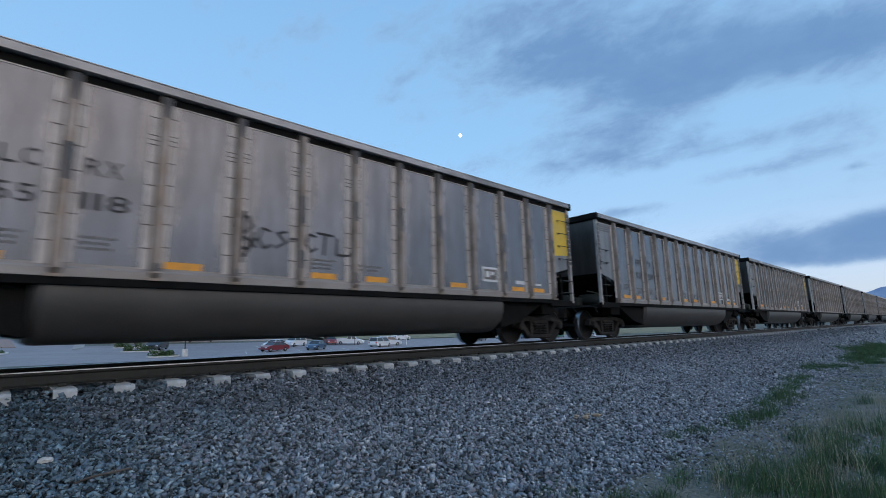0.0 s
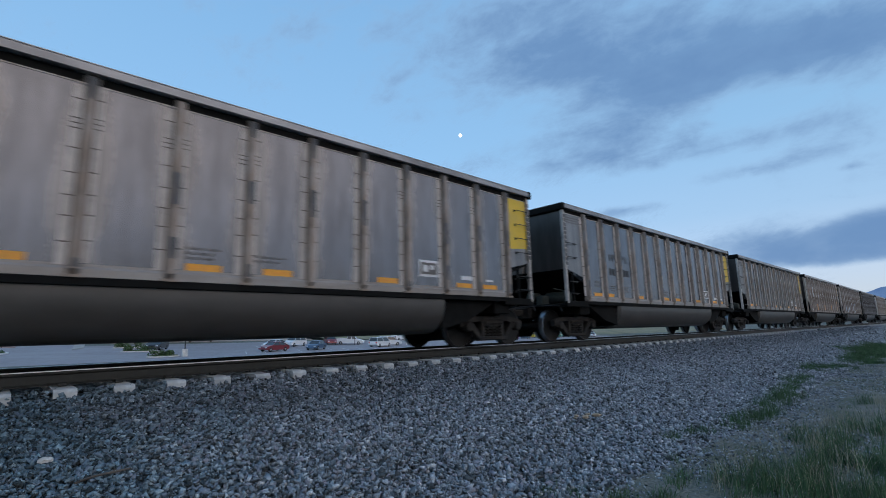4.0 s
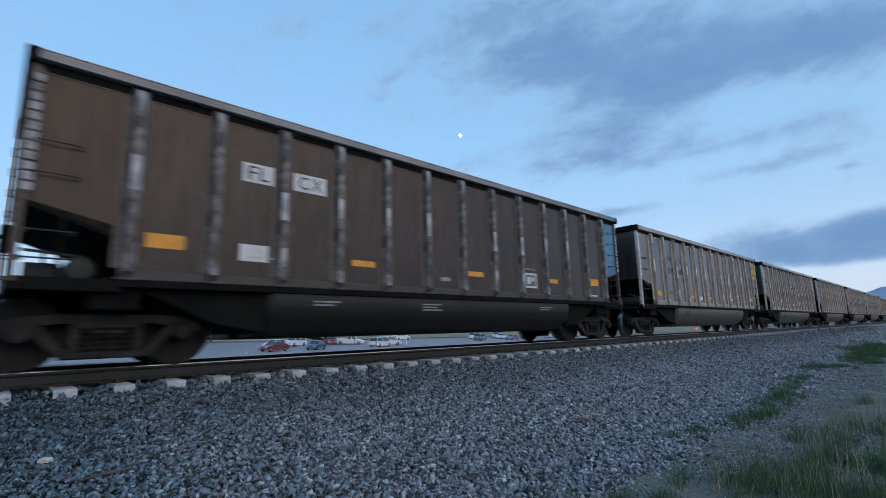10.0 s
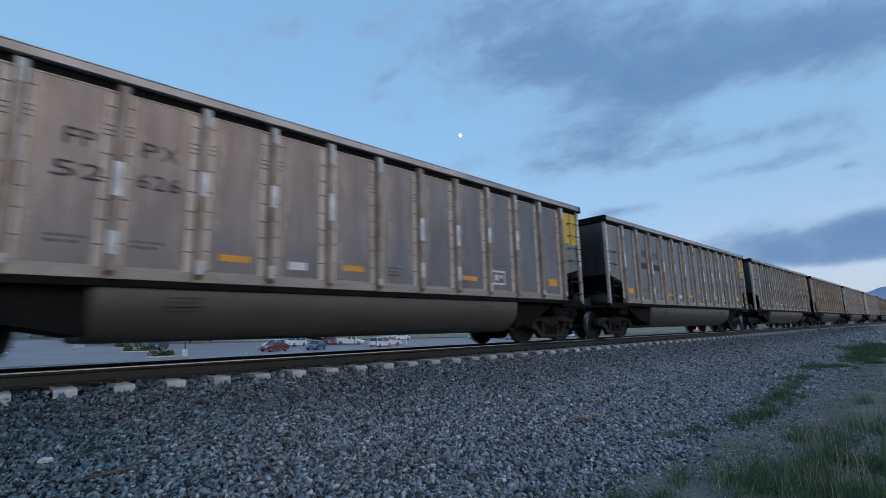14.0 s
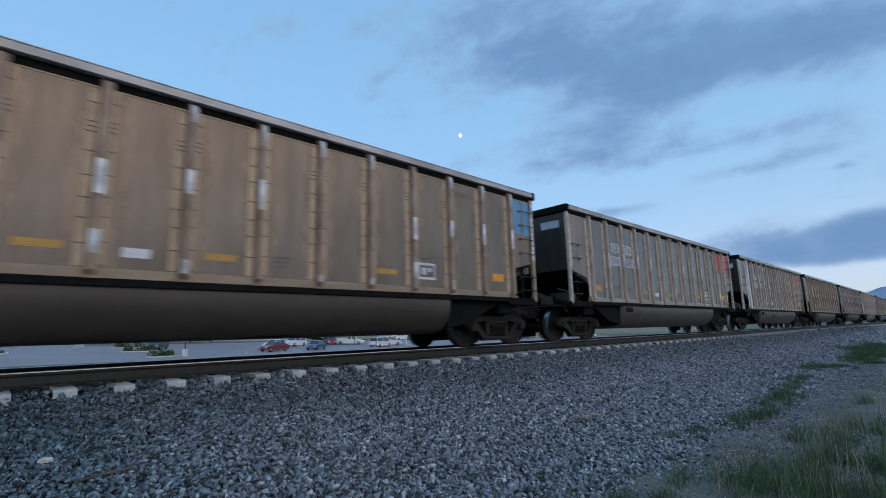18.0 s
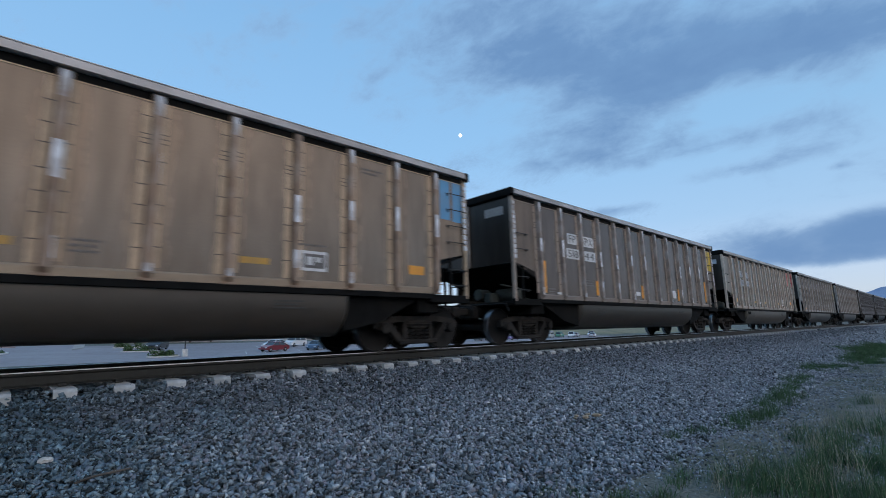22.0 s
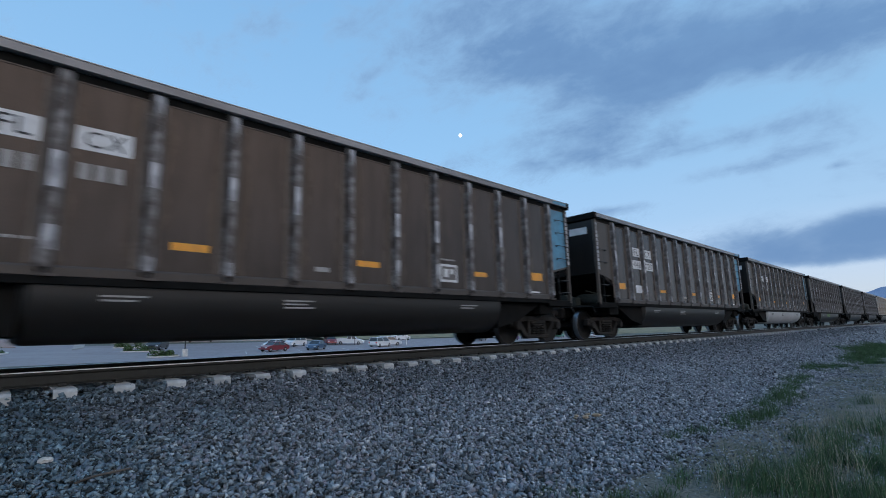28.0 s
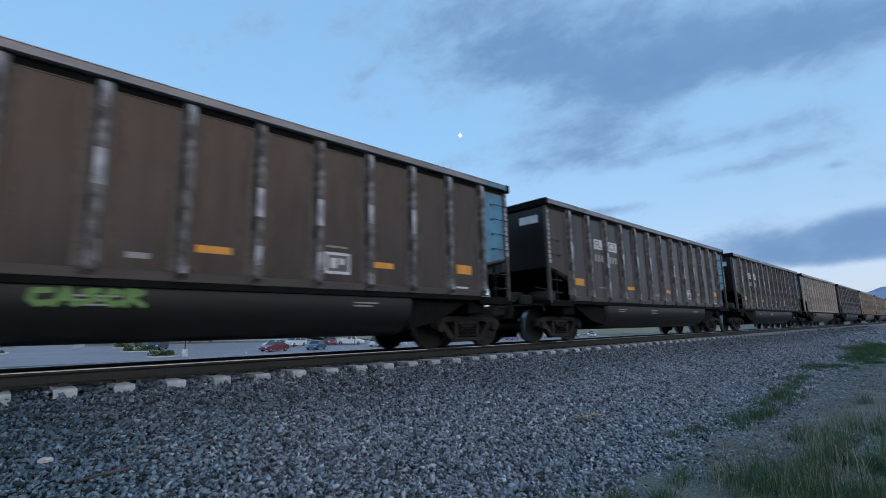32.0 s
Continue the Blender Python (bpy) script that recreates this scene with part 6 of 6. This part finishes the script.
ridge("wooded_hill", -420, 1500, 600, hill_h, 100, WOODLAND, "dark wooded hill on the horizon", 260)
# the second ridge is out of view, added to darken low western reflections
ridge("western_range", -2600, 3400, -1250, lambda x: 118 + 40 * noise.noise(Vector((x * .0021, 5, 0))) + 14 * noise.noise(Vector((x * .011, 9, 0))), 200, WOODLAND, "unseen dark wooded range added behind the camera to dim low reflections", 150)
rng = random.Random(11)
s = Shape()
for i in range(900):
    x = rng.uniform(-40, 420)
    f = rng.random() ** .6
    y = 600 + 100 * f
    z = -6 + (hill_h(x) + 6) * (f / .35 * .55 if f < .35 else .55 + (f - .35) / .35 * .35 if f < .7 else .9 + (f - .7) / .3 * .1) - 1.5
    h = rng.uniform(2.2, 3.8)
    for k in range(3):
        r = h * (.42 - .09 * k)
        zz = z + h * (.1 + .28 * k)
        q = [(x + r * math.cos(a + k), y + r * math.sin(a + k), zz) for a in (0, 1.05, 2.1, 3.14, 4.2, 5.25)]
        s.add(q + [(x, y, zz + h * .45)], [(j, (j + 1) % 6, 6) for j in range(6)])
thing("hill_trees", "scattered dark pines over the hill", "trees", kind="stuff", shape=s, material=LEAF_DARK)


def butte_h(x):
    t = (x - 37) / 19
    return 12 + (37 * max(0, 1 - abs(t) ** 2.4) ** .42 * (1 + .05 * t) if abs(t) < 1 else 0) + 4.0 * noise.noise(Vector((x * .13, 0, 7))) + 2.6 * noise.noise(Vector((x * .45, 0, 2)))


ridge("rock_butte", 17, 57, 570, butte_h, 24, ROCK, "bare rocky butte above the trees", 90)


s = Shape()
vs, fs = [], []
for i in range(81):
    y = -900 + i * 20
    d = (y - 330) / 260
    h = 262 * math.exp(-abs(d) ** 1.5 * (.75 if d > 0 else .12)) + 14 * noise.noise(Vector((y * .012, 0, 0))) + 6 * noise.noise(Vector((y * .05, 4, 0)))
    for f, g in ((0, 0), (.5, .6), (1, 1), (1.8, 0)):
        vs.append((4150 + 260 * f, y, -10 + (h + 10) * g))
for i in range(80):
    for k in range(3):
        fs.append((i * 4 + k, i * 4 + k + 1, i * 4 + 5 + k, i * 4 + 4 + k))
s.add(vs, fs)
# aerial haze is put into the blue base colour and a faint glow
FAR_HAZE = mat("far_mountain_haze", (0.10, 0.165, 0.29), 1.0, 0, var=.1, scale=.01, spec=0, emit=.55)
thing("mountain_backdrop", "mountain far along the line, blue with painted, glowing haze", "mountain", kind="structure", shape=s, material=FAR_HAZE)


# set all of it on the slanting land; posts, trees and houses stay upright
UPRIGHT = ("tree", "lamp_post", "road_sign", "post_sign", "banner_sign", "building", "crossing_signal")
for ob in list(bpy.data.objects):
    if ob in SETTLED or ob.parent:
        continue
    if ob.name.split(".")[0] in UPRIGHT:
        at = ob.matrix_basis.copy()
        at.translation = LAND @ at.translation
        ob.matrix_basis = at
    else:
        ob.matrix_basis = LAND @ ob.matrix_basis

# ---- grass and weeds by the bank ----
def blades(name, tufts, per, h, w, material, label, seed):
    rng = np.random.default_rng(seed)
    verts, faces = [], []
    n = 0
    for tx, ty, r, k in tufts:
        m = max(6, int(per * r * r * 9 * k))
        x = tx + rng.normal(0, r * .5, m)
        y = ty + rng.normal(0, r * .5, m)
        hh = h * k * np.exp(rng.normal(0, .35, m))
        a = rng.uniform(0, 6.28, m)
        lean = np.abs(rng.normal(0, .6, m)) * hh
        la = rng.uniform(0, 6.28, m)
        for i in range(m):
            z = soft_ground(x[i], y[i]) if y[i] < 2.7 else max(bed_z(y[i]), soft_ground(x[i], y[i])) - .02
            ux, uy = math.cos(a[i]) * w, math.sin(a[i]) * w
            dx, dy = math.cos(la[i]) * lean[i], math.sin(la[i]) * lean[i]
            verts += [(x[i] - ux, y[i] - uy, z), (x[i] + ux, y[i] + uy, z), (x[i] + ux * .7 + dx * .35, y[i] + uy * .7 + dy * .35, z + hh[i] * .6),
                      (x[i] - ux * .7 + dx * .35, y[i] - uy * .7 + dy * .35, z + hh[i] * .6), (x[i] + dx, y[i] + dy, z + hh[i])]
            faces += [n, n + 1, n + 2, n, n + 2, n + 3, n + 3, n + 2, n + 4]
            n += 5
    return tagged(new(name, big_mesh(name, verts, faces, 3, material)), label, "grass", kind="stuff")


GREEN_BLADE = mat("green_grass", (0.055, 0.115, 0.048), 0.8, 0, var=.25, scale=3, island=.5)
DRY_BLADE = mat("dry_grass", (0.38, 0.35, 0.255), 0.85, 0, var=.2, scale=3, island=.4)
rng = random.Random(21)
tuft_list, dry_list, low_list = [], [], []
# long grass in clumps, mixed with straw, thinning out towards the bank
for x, y, n, r in ((5.5, 1.5, 7, .25), (6.3, 1.3, 10, .32), (7.4, 1.25, 11, .42), (8.6, 1.15, 12, .5), (6.4, .75, 12, .4), (9.7, .75, 12, .6), (5.9, 1.05, 9, .3), (7.2, .6, 10, .4), (10.9, .5, 9, .7), (12.5, .6, 7, .8)):
    for _ in range(n):
        tuft_list.append((x + rng.gauss(0, r), y + rng.gauss(0, r * .5), rng.uniform(.08, .2), rng.uniform(.6, 1.15)))
        if rng.random() < .8:
            dry_list.append((x + rng.gauss(0, r * 1.1), y + .14 + rng.gauss(0, r * .6), rng.uniform(.08, .2), rng.uniform(.6, 1.3)))
for i in range(46):
    x = 5.2 + 6 * rng.random()
    dry_list.append((x, 2.2 - (x - 5) * .1 - .6 * rng.random(), rng.uniform(.05, .14), rng.uniform(.35, .8)))
# sparse low growth on the soil
for i in range(60):
    x = 5.5 + 22 * rng.random() ** 1.5
    low_list.append((x, 1.5 + .02 * x + rng.gauss(0, .5), rng.uniform(.06, .16) * (1 + x * .03), rng.uniform(.25, .5)))
# weed patches along the foot of the bank
for x, y, r, k in ((9.0, 2.6, .34, 1.2), (9.5, 2.55, .36, 1.3), (10.2, 2.55, .36, 1.2), (10.9, 2.6, .42, 1.3), (11.8, 2.68, .5, 1.3), (12.9, 2.75, .5, 1.2), (14.1, 2.88, .5, 1.2), (15.4, 3.0, .5, 1.1), (16.7, 3.15, .5, 1.0),
                   (20.0, 3.35, .8, 1.2), (21.3, 2.85, .6, 1.1), (25, 2.8, 1.1, 1.5), (28.4, 2.5, 1.4, 1.6), (33, 3.1, 1.6, 1.6), (31, 2.4, 1.4, 1.5), (38, 2.8, 1.6, 1.5),
                   (7.1, 2.95, .22, .9), (7.5, 2.86, .22, .9), (7.9, 2.75, .24, .9), (6.2, 2.6, .15, .8), (5.3, 2.2, .22, .9), (4.5, 2.4, .22, .9), (4.3, 2.75, .18, .8), (4.05, 2.9, .14, .8), (4.8, 2.1, .25, .9)):
    for _ in range(7):
        low_list.append((x + rng.gauss(0, r * .6), y + rng.gauss(0, r * .24), r * .42, k * rng.uniform(.7, 1.3)))
blades("grass_tufts", tuft_list, 420, .18, .0026, GREEN_BLADE, "long green grass tufts beside the ballast", 5)
blades("dry_grass_tufts", dry_list, 85, .21, .0019, DRY_BLADE, "pale dry grass stalks among the green", 6)
blades("low_weeds", low_list, 260, .09, .003, GREEN_BLADE, "low green weeds along the foot of the bank", 7)

# ---- litter on the ballast ----
WOOD_STICK = mat("weathered_stick", (0.10, 0.085, 0.07), 0.9, 0, var=.3, scale=20, stretch=(.3, 1, 1), bump=.3)
BUFF = mat("buff_rock", (0.36, 0.29, 0.20), 0.9, 0, var=.25, scale=18, bump=.3, island=.2)
CHALK = mat("pale_rock", (0.62, 0.60, 0.56), 0.9, 0, var=.2, scale=18, bump=.3)
s = Shape()
s.tube([(-.22, -.02, .0), (-.08, .01, .016), (.06, -.006, .02), (.2, .025, .012)], .011, 6)
s.tube([(.04, 0, .02), (.11, .06, .03), (.15, .075, .03)], .006, 5)
s.tube([(-.12, 0, .012), (-.2, -.05, .02)], .006, 5)
thing("broken_stick", "dark broken stick lying on the ballast", "stick", at=pose(.84, 5.16, bed_z(5.16) + .016, 0, 0, 10), shape=s, material=WOOD_STICK)


def rock(x, y, r, material, label, seed):
    g = random.Random(seed)
    s = Shape()
    vs = [(r * g.uniform(.8, 1.3) * math.cos(a) * k, r * g.uniform(.5, .9) * math.sin(a) * k, r * (h + g.uniform(-.06, .06)))
          for h, k in ((-.3, .8), (.05, 1.0), (.3, .7)) for a in [i * 1.047 + g.uniform(-.2, .2) for i in range(6)]]
    fs = [(6 * l + i, 6 * l + (i + 1) % 6, 6 * l + 6 + (i + 1) % 6, 6 * l + 6 + i) for l in (0, 1) for i in range(6)]
    s.add(vs, fs + [(5, 4, 3, 2, 1, 0), (12, 13, 14, 15, 16, 17)])
    thing("loose_rock", label, "rock", at=pose(x, y, bed_z(y) + r * .55 + .012, 0, 0, g.uniform(0, 180)), shape=s, material=material)


rock(.47, 5.65, .062, CHALK, "pale chalky rock lying on the ballast", 1)
for i in range(7):
    rock(6.6 + i * .09, 4.14 - i * .012 + .05 * math.sin(i * 2.1), .038 + .014 * (i % 3), BUFF, "buff flat rock in a heap on the ballast", 10 + i)


# ---- what moves ----
def motions():
    times = [float(t) for t in range(0, 33)]
    for k, car in CARS.items():
        walk(car, [(t, pose(car_x(k) - travelled(t), DC, 0)) for t in times])
    # wheels roll without slip; alike wheelsets share one turn
    steps = [i / FPS for i in range(0, 32 * FPS + 1)]
    done = {}
    for ob in WHEELSETS:
        key = round(ob.matrix_basis.translation.x, 3)
        if key not in done:
            at = ob.matrix_basis.translation.copy()
            walk(ob, [(t, Matrix.Translation(at) @ Matrix.Rotation(-travelled(t) / WHEEL_R, 4, 'Y')) for t in steps])
            done[key] = ob
        else:
            ob.rotation_mode = "QUATERNION"
            ob.animation_data_create()
            ob.animation_data.action = done[key].animation_data.action
            ob.animation_data.action_slot = done[key].animation_data.action_slot
    walk(cloud_deck, [(t, pose(-20 * t / 32, 12 * t / 32, CLOUD_H)) for t in (0.0, 8.0, 16.0, 24.0, 32.0)])


motions()
